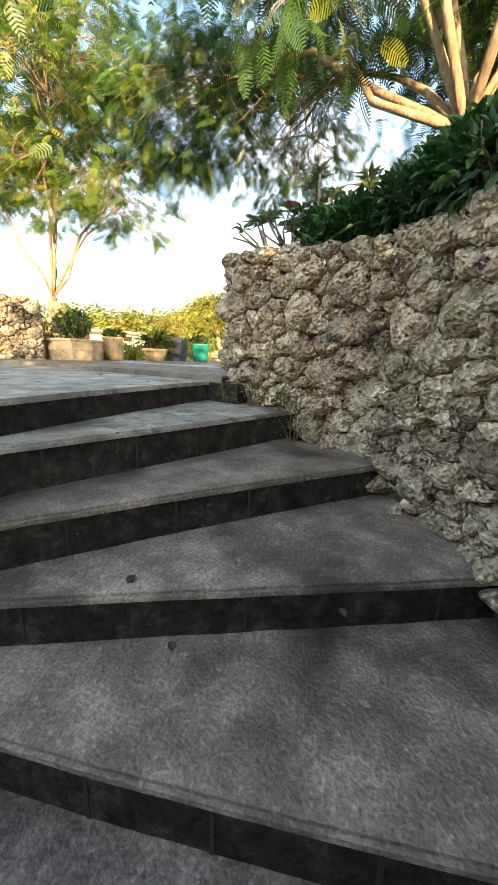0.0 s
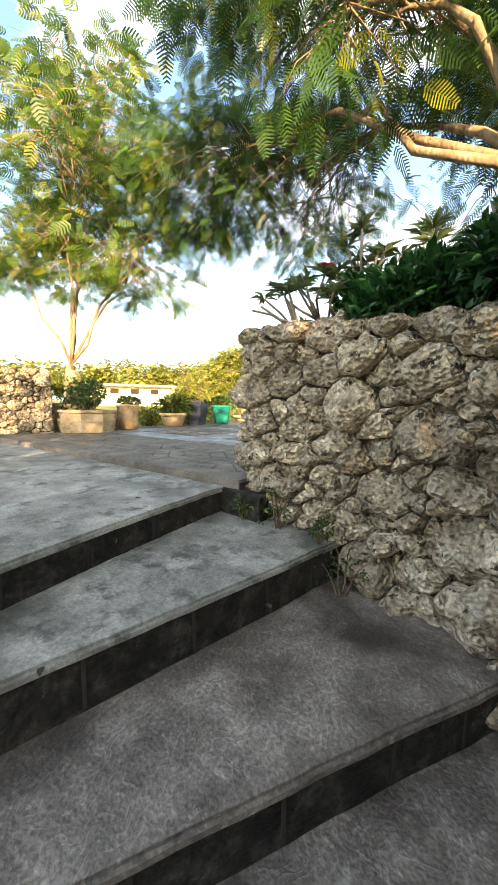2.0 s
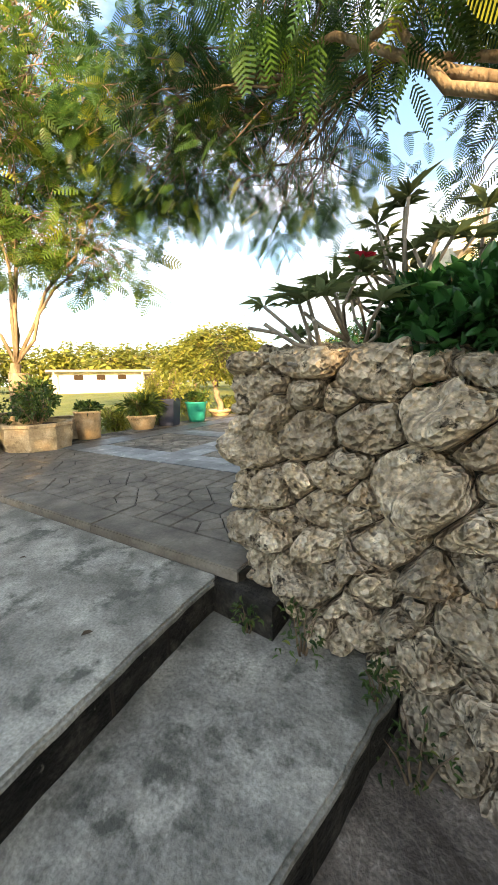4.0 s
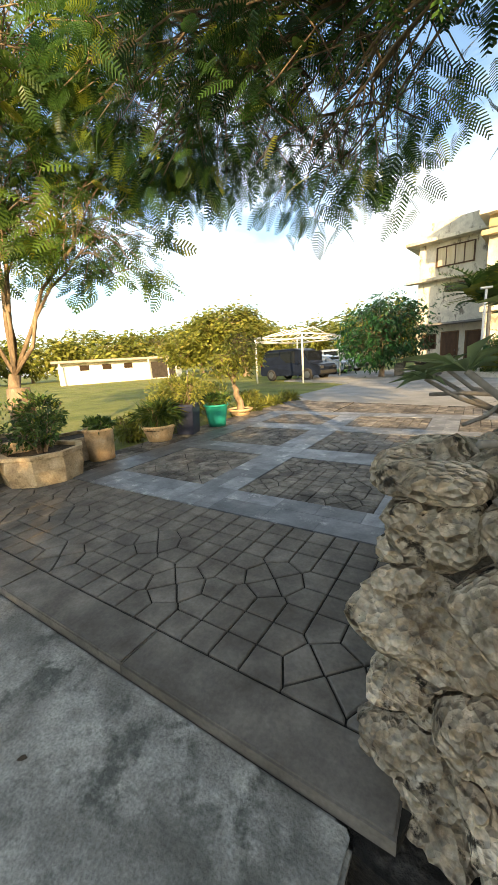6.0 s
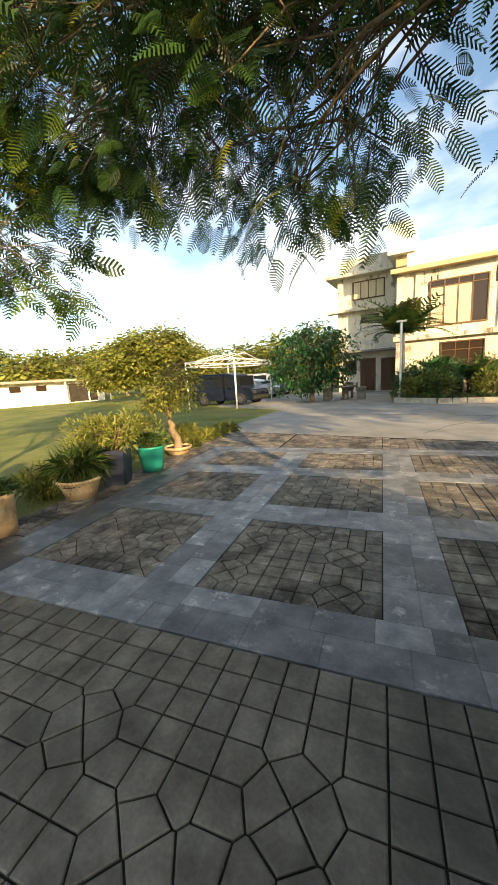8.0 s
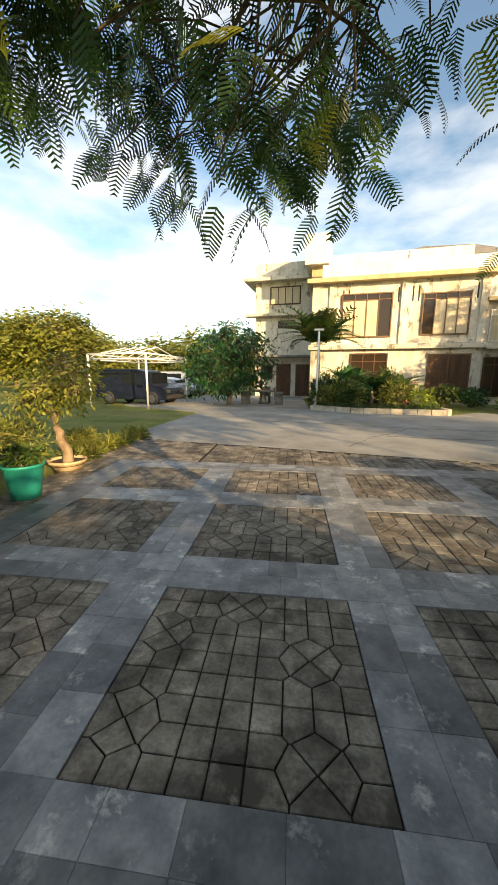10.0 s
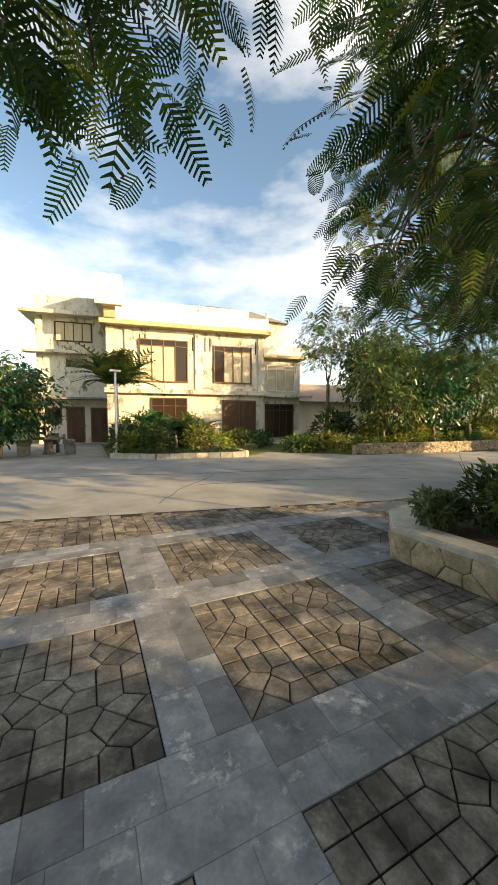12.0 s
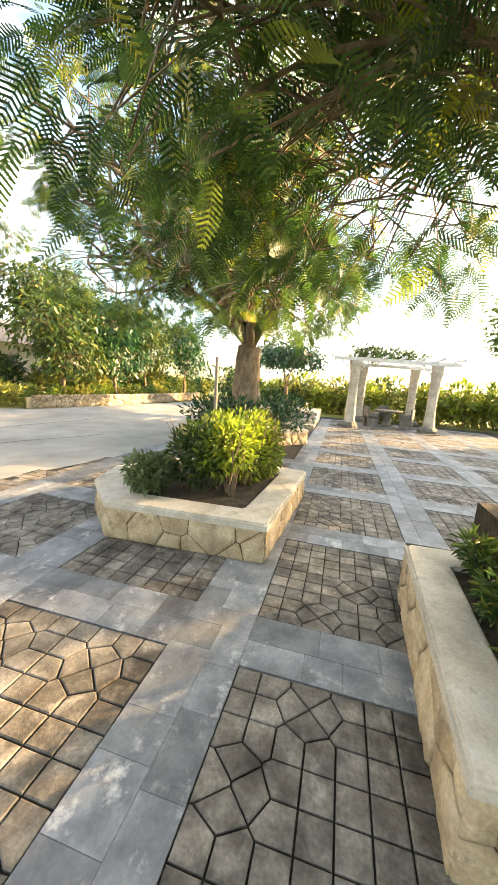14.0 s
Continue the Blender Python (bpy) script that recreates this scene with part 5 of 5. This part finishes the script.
for s in (4.4, 8.6):
    part("finial", lathe([(.1, 7.0), (.09, 7.85), (.13, 7.87), (.12, 7.95), (.05, 8.0), (.09, 8.08), (.02, 8.2)], 10), M["facade2"], house).location = (s, -0.31, 0)
bm = bmesh.new()
v = [bm.verts.new(p) for p in ((3.6, 2.3, 8.75), (11.2, 2.3, 8.35), (11.2, 9, 8.35), (3.6, 9, 8.75), (6.0, 5.2, 10.0), (9.0, 5.2, 9.9))]
for q in ((0, 1, 5, 4), (1, 2, 5), (2, 3, 4, 5), (3, 0, 4), (3, 2, 1, 0)):
    bm.faces.new([v[i] for i in q])
part("roof", bm, M["roofgrey"], house, "grey weathered pitched roof")


def window(s0, s1, z0, z1, cols, y=0.0, transom=None, lower=None, fill="glass", name="window", mat="wood", curtains=()):
    """A window set into the wall: near-black slab for the shade inside, frame, mullions, one pane a bay."""
    w = new(name)
    w.parent = house
    part("recess", boxed(s0, s1, y - .012, y + .01, z0, z1), M["dark_fill"], w)
    f = .07
    for a in ((s0, s1, z1 - f, z1), (s0, s1, z0, z0 + f), (s0, s0 + f, z0 + f, z1 - f), (s1 - f, s1, z0 + f, z1 - f)):
        part("frame", boxed(a[0], a[1], y - .09, y - .013, a[2], a[3], .008), M[mat], w)
    rows = [(z0 + f, transom or z1 - f)] + ([(transom + .05, z1 - f)] if transom else [])
    if transom:
        part("frame", boxed(s0 + f, s1 - f, y - .085, y - .013, transom, transom + .05), M[mat], w)
    cw = (s1 - s0 - 2 * f) / cols
    for c in range(cols):
        a, b = s0 + f + c * cw, s0 + f + (c + 1) * cw
        if c:
            part("mullion", boxed(a - .025, a + .025, y - .083, y - .014, z0 + f, z1 - f), M[mat], w)
        for r0, r1 in rows:
            part("pane", boxed(a + .02, b - .02, y - .045, y - .03, r0, r1), M["curtain" if c in curtains and r0 == rows[0][0] else fill], w)
    return w


window(0.95, 3.75, 3.7, 6.15, 4, 0, 5.75, mat="panelwood", curtains=(0, 1, 2))
window(5.3, 7.72, 3.75, 6.0, 4, 0, 5.65, mat="panelwood", curtains=(1, 2, 3))
window(8.82, 10.8, 3.35, 5.05, 3, 0.35, 4.75, fill="curtain", mat="white")
window(-4.0, -1.85, 6.35, 7.55, 4, 3.2, fill="curtain")
window(-3.4, -2.2, 4.8, 5.3, 3, 3.2)
window(-4.6, -3.75, 1.25, 2.25, 2, 3.2)
window(1.6, 3.7, 0.5, 2.8, 3, 0, 2.3)
window(8.75, 10.75, 0.35, 2.55, 4, 0.35, 2.1, name="glazed_door", mat="wood")
for s0, s1, z0, z1, y in ((-3.4, -2.5, 0.05, 2.25, 3.2), (5.9, 6.85, 0.05, 2.65, 0), (6.95, 7.95, 0.05, 2.65, 0), (-2.0, -1.15, 0.05, 2.2, 3.2)):
    d = new("door")
    d.parent = house
    part("frame", boxed(s0 - .08, s1 + .08, y - .05, y - .0, z0, z1 + .08, .005), M["panelwood"], d)
    part("leaf", boxed(s0, s1, y - .075, y - .052, z0, z1 - .002, .004), M["wood"], d)
    for k in range(3):
        zz = z0 + .2 + k * (z1 - z0 - .3) / 3
        part("door_panel", boxed(s0 + .14, s1 - .14, y - .088, y - .076, zz, zz + (z1 - z0) / 3 - .22, .006), M["wood"], d)
    part("handle", boxed(s1 - .13, s1 - .1, y - .12, y - .089, z0 + .98, z0 + 1.12, .006), M["rim"], d)
gate = new("grille")
gate.parent = house
for k in range(9):
    part("slat", boxed(7.0, 7.9, -.13, -.1, .5 + k * .24, .56 + k * .24), M["wood"], gate)
for s in (1.0, 1.3, 4.0, 4.75, 5.05, 7.95):
    part("streak", boxed(s, s + .07, -.012, -.004, 5.6, 6.4), M["dark_fill"], house, "dark water streak under the roof")
aw = part("awning", prism([(-4.9, 2.2), (-0.76, 2.2), (-0.76, 3.2), (-4.9, 3.2)], 2.75, 2.87, .02), M["roofgrey"], house, "grey canopy over the side door")

# annexe and walls to the east of the house
ann = thing("garden_house", "sunlit ochre-cream house behind the trees", "house", (15.5, 19.5, 0), -12)
part("wall", boxed(-2.2, 10, 0, 7, -.1, 2.9), M["facade2"], ann)
bm = bmesh.new()
v = [bm.verts.new(p) for p in ((-2.8, -.6, 2.8), (10.5, -.6, 2.8), (10.5, 7.5, 2.8), (-2.8, 7.5, 2.8), (-1, 3.4, 4.4), (9, 3.4, 4.4))]
for q in ((0, 1, 5, 4), (1, 2, 5), (2, 3, 4, 5), (3, 0, 4), (3, 2, 1, 0)):
    bm.faces.new([v[i] for i in q])
part("roof", bm, M["rust"], ann)
for s in (0.5, 3.5, 6.5):
    part("window", boxed(s, s + 1.4, -.03, .02, .9, 2.1, .01), M["glass"], ann)

# kerbed beds in front of the house
bed = thing("flower_bed", "kerbed flower bed in front of the house", "flower bed")
bpts = [(0.55, 13.8), (2.1, 12.6), (5.6, 12.1), (5.9, 12.5), (5.6, 18.6), (0.7, 19.3)]
part("soil", prism(bpts, -.05, .12), M["soil"], bed)
V, Fc = [], []
for a, b in zip(bpts[:4], bpts[1:5]):
    place, L = polyline_place([a, b], 0)
    k = max(1, int(L / .5))
    for i in range(k):
        q = [place(L * i / k + .01, 0, .12), place(L * (i + 1) / k - .01, 0, .12), place(L * (i + 1) / k - .01, 0, -.1), place(L * i / k + .01, 0, -.1)]
        part("kerb_stone", prism([p[:2] for p in q], -.06, .2, .015), M["coping"], bed)
rb = random.Random(31)
for i in range(24):
    x = rb.uniform(0.9, 5.4)
    y = rb.uniform(max(13.2, 13.9 - x * .3), 17.5)
    r = rb.uniform(.4, .75)
    kind = rb.choice(("mid_leaf", "dark_leaf", "lime_leaf", "gold_leaf", "mid_leaf"))
    bush("garden_shrub", "mixed green and yellow shrub in the flower bed", (x, y, .1), (r, r, r * rb.uniform(.8, 1.4)), 420, leaf_template(.22, .07, .01, .06), kind, 400 + i, .9, 6)
for i in range(14):
    bush("grass_tuft", "low green edging plant along the kerb", (.95 + i * .34, 13.55 - min(1, i / 4) * .9 - max(0, i - 4) * .035, .1), (.24, .2, .14), 150, leaf_template(.12, .04), "mid_leaf", 430 + i, .8, 4, "plant")


def palm(label, at, h, n, L, seed, mat="mid_leaf"):
    rng = np.random.default_rng(seed)
    ob = thing("palm", label, "palm", at)
    tube("trunk", [(0, 0, -.05), (.03, .02, h * .4), (.0, .05, h)], [.11, .085, .07], M["greybark"], ob, 9)
    a = rng.uniform(0, 6.28, n)
    scatter("crown", frond_template(16, 1.0, .3, .85, 1.1), np.tile([0, .05, h], (n, 1)), np.stack([np.cos(a), np.sin(a), rng.uniform(.5, 3.0, n)], 1), L * rng.uniform(.8, 1.15, n), rng, M[mat], ob, "", .15)
    return ob


for i, (x, y, r, h, mt) in enumerate(((1.5, 17.8, .6, 1.1, "dark_leaf"), (2.5, 17.9, .55, 1.2, "mid_leaf"), (3.6, 17.6, .6, 1.0, "dark_leaf"), (4.6, 17.3, .6, 1.25, "mid_leaf"), (1.7, 14.6, .4, .7, "lime_leaf"), (7.4, 16.6, .55, .6, "mid_leaf"), (8.6, 16.2, .6, .5, "dark_leaf"))):
    bush("garden_shrub", "tall leafy shrub against the house front", (x, y, .0), (r, r, h), 520, leaf_template(.26, .08, .01, .08), mt, 460 + i, .95, 8)
palm("feather palm with arching fronds before the house", (0.95, 16.2, .1), 3.1, 46, 1.8, 3)
palm("short fan of palm fronds in the flower bed", (3.6, 15.8, .1), 0.8, 18, 1.1, 4, "dark_leaf")
palm("short fan of palm fronds in the flower bed", (4.6, 15.2, .1), 0.7, 18, 1.1, 5)
palm("short fan of palm fronds in the flower bed", (2.4, 15.5, .1), 1.0, 18, 1.1, 6, "dark_leaf")
bush("garden_shrub", "reddish leaved shrub beside the front door", (5.3, 16.4, .1), (.5, .5, .7), 500, leaf_template(.24, .07), "red_petal", 445, .7, 7)
pole = thing("street_lamp", "white steel lamp post with small flat head", "lamp", (0.75, 13.9, 0.0))
tube("pole", [(0, 0, 0), (0, 0, 1.5), (.01, 0, 3.45)], [.06, .05, .045], M["white"], pole, 10)
part("lamp_head", boxed(-.2, .22, -.09, .09, 3.44, 3.52, .02), M["white"], pole)
part("foot", lathe([(.14, 0), (.13, .5), (.08, .55)], 12), M["coping"], pole)


def table_set(at):
    ob = thing("garden_table", "round dark stone garden table on a thick foot", "table", at)
    part("foot", lathe([(.28, 0), (.2, .1), (.16, .5), (.22, .66)], 14, .05), M["stone_dark"], ob, "", True)
    part("tabletop", lathe([(.58, .66), (.62, .68), (.62, .74), (.58, .76)], 22), M["stone_dark"], ob)
    return ob


def garden_chair(at, rz):
    ob = thing("garden_chair", "heavy carved stone garden chair", "chair", at, rz, "chairs round the garden table")
    part("seat", boxed(-.25, .25, -.25, .22, .38, .46, .02), M["stone_dark"], ob)
    part("backrest", boxed(-.25, .25, .16, .25, .46, .9, .03), M["stone_dark"], ob)
    for s in (-1, 1):
        part("armrest", boxed(s * .25 - .05, s * .25 + .05, -.24, .16, .46, .66, .025), M["stone_dark"], ob)
        part("leg", boxed(s * .2 - .06, s * .2 + .06, -.24, .2, 0, .38, .015), M["stone_dark"], ob)
    return ob


table_set((-1.9, 16.6, -.02))
c0 = garden_chair((-2.8, 16.5, -.02), -90)
copy_thing(c0, pose(-1.05, 16.4, -.02, 0, 0, 90))
copy_thing(c0, pose(-1.8, 17.5, -.02, 0, 0, 0))


# ---- carport and cars ----
carport = thing("carport", "white tube-steel carport frame with open trusses", "carport")
cp = [(-10.3, 14.1), (-7.09, 13.5), (-6.7, 18.4), (-9.9, 19.0)]
for x, y in cp:
    tube("post", [(x, y, -.1), (x, y, 1.2), (x, y, 2.5)], [.05, .05, .05], M["white"], carport, 8)
for a, b in zip(cp, cp[1:] + cp[:1]):
    for z in (2.5, 2.25):
        tube("beam", [(*a, z), (*b, z)], [.04, .04], M["white"], carport, 6)
    for k in range(6):
        f0, f1 = k / 6, (k + 1) / 6
        p, q = Vector((*a, 2.25)).lerp(Vector((*b, 2.25)), f0), Vector((*a, 2.5)).lerp(Vector((*b, 2.5)), f1)
        tube("brace", [p, q], [.02, .02], M["white"], carport, 5)
for k in range(1, 5):
    p, q = Vector((*cp[0], 2.5)).lerp(Vector((*cp[1], 2.5)), k / 5), Vector((*cp[3], 2.5)).lerp(Vector((*cp[2], 2.5)), k / 5)
    m = (p + q) / 2 + Vector((0, 0, .45))
    tube("rafter", [p, m, q], [.03, .03, .03], M["white"], carport, 5)


def car(label, at, rz, paint, L=4.5, W=1.8, H=1.75, hood=.62):
    ob = thing("car", label, "car", at, rz)
    bm = bmesh.new()
    prof = [(-L / 2, .45), (-L / 2 + .03, .85), (-L / 2 + .12, 1.0), (-L / 2 + .3, H - .12), (-L / 2 + .6, H), (L * .06, H), (L * .2, H - .12), (L * .32, 1.02), (L / 2 - .15, .92), (L / 2, .75), (L / 2 + .02, .42), (L / 2 - .1, .32), (-L / 2 + .1, .32)]
    lay = []
    for yy, k in ((-W / 2, .0), (-W / 2 + .08, 1.0), (W / 2 - .08, 1.0), (W / 2, .0)):
        lay.append([bm.verts.new((x, yy * (1 if z < 1.02 else .86), z if k or z < .95 else z - .03)) for x, z in prof])
    for a, b in zip(lay, lay[1:]):
        for i in range(len(prof)):
            bm.faces.new((a[i], a[(i + 1) % len(prof)], b[(i + 1) % len(prof)], b[i]))
    bm.faces.new(lay[0][::-1])
    bm.faces.new(lay[-1])
    bmesh.ops.recalc_face_normals(bm, faces=bm.faces)
    part("body", bm, M[paint], ob)
    g = M["car_glass"]
    for s in (-1, 1):
        y0 = s * W / 2 * .885
        for x0, x1 in ((-L / 2 + .42, -L * .16), (-L * .14, L * .1)):
            part("side_window", prism([(x0, y0 - .03), (x1, y0 - .03), (x1, y0 + .03), (x0, y0 + .03)], 1.08, H - .16), g, ob)
        part("headlight", boxed(L / 2 - .16, L / 2 + .015, s * W * .36 - .16, s * W * .36 + .16, .68, .84, .02), M["rim"], ob)
        part("taillight", boxed(-L / 2 - .015, -L / 2 + .08, s * W * .4 - .09, s * W * .4 + .09, .7, 1.0, .02), M["lamp_red"], ob)
        part("mirror", boxed(L * .17, L * .21, s * (W / 2 + .08) - .08, s * (W / 2 + .08) + .08, 1.02, 1.16, .02), M[paint], ob)
        for x in (-L * .3, L * .31):
            w = part("wheel", lathe([(.2, -.11), (.33, -.11), (.36, -.07), (.36, .07), (.33, .11), (.2, .11)], 24), M["tyre"], ob, "", True)
            w.matrix_basis = pose(x, s * (W / 2 - .08), .36, 90, 0, 0)
            r = part("rim", lathe([(.05, -.125), (.2, -.118), (.21, -.1), (.21, .1), (.2, .118), (.05, .125)], 18), M["rim"], w)
    part("windscreen", prism([(L * .2, -W * .36), (L * .3, -W * .4), (L * .3, W * .4), (L * .2, W * .36)], 1.05, H - .2), g, ob)
    part("bumper", boxed(L / 2 - .08, L / 2 + .06, -W / 2 + .05, W / 2 - .05, .38, .58, .03), M["tyre"], ob)
    return ob


car("dark navy off-road car parked under the carport", (-8.75, 16.35, -.09), -12, "car_dark", 4.5, 1.8, 1.9)
car("silver saloon car parked beside the carport", (-9.1, 21.2, -.09), -8, "car_silver", 4.5, 1.75, 1.45)
car("silver van parked behind the saloon", (-9.0, 24.4, -.09), -8, "car_silver", 4.7, 1.8, 1.85)

# ---- long low building past the lawn ----
lh = thing("long_building", "long low white building with flat rusty roof", "house", (-38.0, 17.6, -.09), 61)
part("wall", boxed(0, 14, 0, 5, 0, 2.4), M["facade2"], lh)
part("roof", boxed(-.6, 15, -1.2, 5.6, 2.4, 2.65, .02), M["rust"], lh)
for s in (2.2, 4.6, 7.0):
    part("window", boxed(s, s + 1.0, -.03, .02, 1.5, 2.1), M["glass"], lh)
# flat near-black panel painting the shade inside the open entrance
part("doorway", boxed(10.2, 13.2, -.03, .02, .1, 2.1), M["dark_fill"], lh)
for s in (0.2, 9.7, 12.0, 14.4):
    part("post", boxed(s - .07, s + .07, -1.05, -.9, 0, 2.4), M["white"], lh)

# ---- pergola at the end of the plaza ----
perg = thing("pergola", "open pergola on rough whitewashed stone columns", "pergola")
COLS = ((15.13, -.8), (15.8, -4.0), (18.6, -1.3), (19.2, -3.8))
for x, y in COLS:
    bm = lathe([(.3, -.1), (.27, .12), (.22, .3), (.2, .9), (.185, 1.5), (.2, 2.1), (.23, 2.6), (.25, 2.72)], 16, .16, x)
    for v in bm.verts:
        v.co.x += x + .02 * noise.noise((v.co.z * 3, x, y))
        v.co.y += y + .02 * noise.noise((x, v.co.z * 3, y))
    part("column", bm, M["coping"], perg, "", True)
    part("base_stones", lathe([(.42, -.05), (.4, .1), (.33, .2), (.2, .24)], 11, .3, x + y), M["stone_dark"], perg).location = (x, y, 0)
    for dy in (-.55, .55):
        tube("brace", [(x, y + dy * .25, 2.3), (x, y + dy, 2.73)], [.03, .03], M["white"], perg, 6)
for (xa, ya), (xb, yb) in ((COLS[0], COLS[1]), (COLS[2], COLS[3])):
    dx, dy = (xb - xa) * .28, (yb - ya) * .28
    for o in (-.13, .07):
        part("beam", prism([(xa - dx + o, ya - dy), (xb + dx + o, yb + dy), (xb + dx + o + .06, yb + dy), (xa - dx + o + .06, ya - dy)], 2.72, 2.86), M["white"], perg)
for k in range(8):
    y = .1 - k * .68
    part("rafter", boxed(14.7, 19.8, y - .03, y + .03, 2.864, 2.97, .005), M["white"], perg)
for i, (x, y, rx, ry) in enumerate(((16.4, -1.2, 1.4, 1.0), (17.4, -3.0, 1.5, 1.1), (18.6, -1.6, 1.2, 1.1))):
    bush("climbing_vine", "thin green vine lying over the pergola rafters", (x, y, 2.97), (rx, ry, .26), 420, leaf_template(.2, .09, .02, .05), "mid_leaf", 570 + i, .9, 7, "vine")
tree("garden_tree", "low spreading dark tree beside the pergola", (17.8, 2.4, -.05), 1.5,
     [((17.2, 1.9, 2.9), (1.7, 1.5, .5)), ((18.6, 2.9, 3.1), (1.5, 1.4, .6)), ((16.4, 2.7, 2.7), (1.2, 1.1, .4))],
     260, 12, leaf_template(.28, .1, .02, .08), "dark_leaf", .14, 575, size=.9, low=2.2, droop=.5, spread=.6)
table_set((16.9, -2.5, -.02))
for a, r in (((16.2, -1.7, -.02), 20), ((16.2, -3.2, -.02), 160), ((17.7, -2.4, -.02), -90)):
    copy_thing(c0, pose(*a, 0, 0, r))
for k in range(4):
    tagged(part("garden_step", boxed(13.4 + k * .35, 17, .5, 3.4, -.05 + k * .14, .09 + k * .14, .01), M["coping"]), "broad pale stone garden step", "steps", kind="structure")
for i in range(34):
    x, y = 20.5 + 5 * rt.random(), -13 + 20 * i / 33
    k = rt.uniform(.9, 1.5)
    bush("hedge_shrub", "sunlit yellow-green hedge shrub behind the pergola", (x, y, -.09), (1.3, 1.3, k), 520, leaf_template(.36, .14, .02, .08), ("gold_leaf", "lime_leaf", "mid_leaf")[i % 3], 500 + i, 1.0, 6)
for i in range(26):
    x, y = 9.2 + i * .95, 13.4 + rt.uniform(0, 1.6) - .04 * i
    k = rt.uniform(.8, 1.35)
    bush("hedge_shrub", "tall dark green hedge shrub along the drive", (x, y, -.09), (1.0, .9, k if x > 11.5 else .5), 480, leaf_template(.3, .12, .02, .08), ("mid_leaf", "dark_leaf", "gold_leaf")[i % 3], 600 + i, 1.0, 6)
# low stone walls and beds along the drive's far side
for i, (x0, y0, x1, y1) in enumerate(((10.6, 10.9, 14.2, 10.3), (14.2, 10.3, 18.5, 9.9), (18.5, 9.9, 24, 9.8))):
    w = thing("garden_wall", "low sunlit tan stone garden wall", "wall", kind="structure")
    wall_core("core", [(x0, y0), (x1, y1)], -.05, [(0, .5), (9, .5)], .3, M["tan"], w)
    rubble_wall(w, [(x0, y0), (x1, y1)], -.05, [(0, .48), (9, .48)], .42, .05, 70 + i, (-2, -1), caps=False)
for i in range(16):
    x = 10.9 + i * .85
    bush("garden_shrub", "rounded sunlit shrub behind the low wall", (x, 11.6 + rt.uniform(-.2, .9), 0), (.55, .5, .45), 330, leaf_template(.22, .08, .01, .05), ("gold_leaf", "mid_leaf", "lime_leaf", "dark_leaf")[i % 4], 540 + i, .9, 6)

# ---- pieces of the paving ----
for nm, got, mat, near in PIECES:
    if near and got:
        label = "panel of dark brown stamped setts" if nm == "sett" else "strip of blue-grey slate tiles with pale patches"
        holder = thing("paving_panel" if nm == "sett" else "slate_strip", label, "paving", kind="structure")
        for g in got:
            mesh_part(nm, *g, M[mat], holder)
for nm, mat, name in (("sett", "paver", "setts"), ("sett", "paver_plain", "setts"), ("slate_tile", "slate", "slate_tiles")):
    rest = [g for n2, got, m2, near in PIECES if n2 == nm and m2 == mat and not near for g in got]
    if rest:
        joined(name, rest, M[mat], plaza)
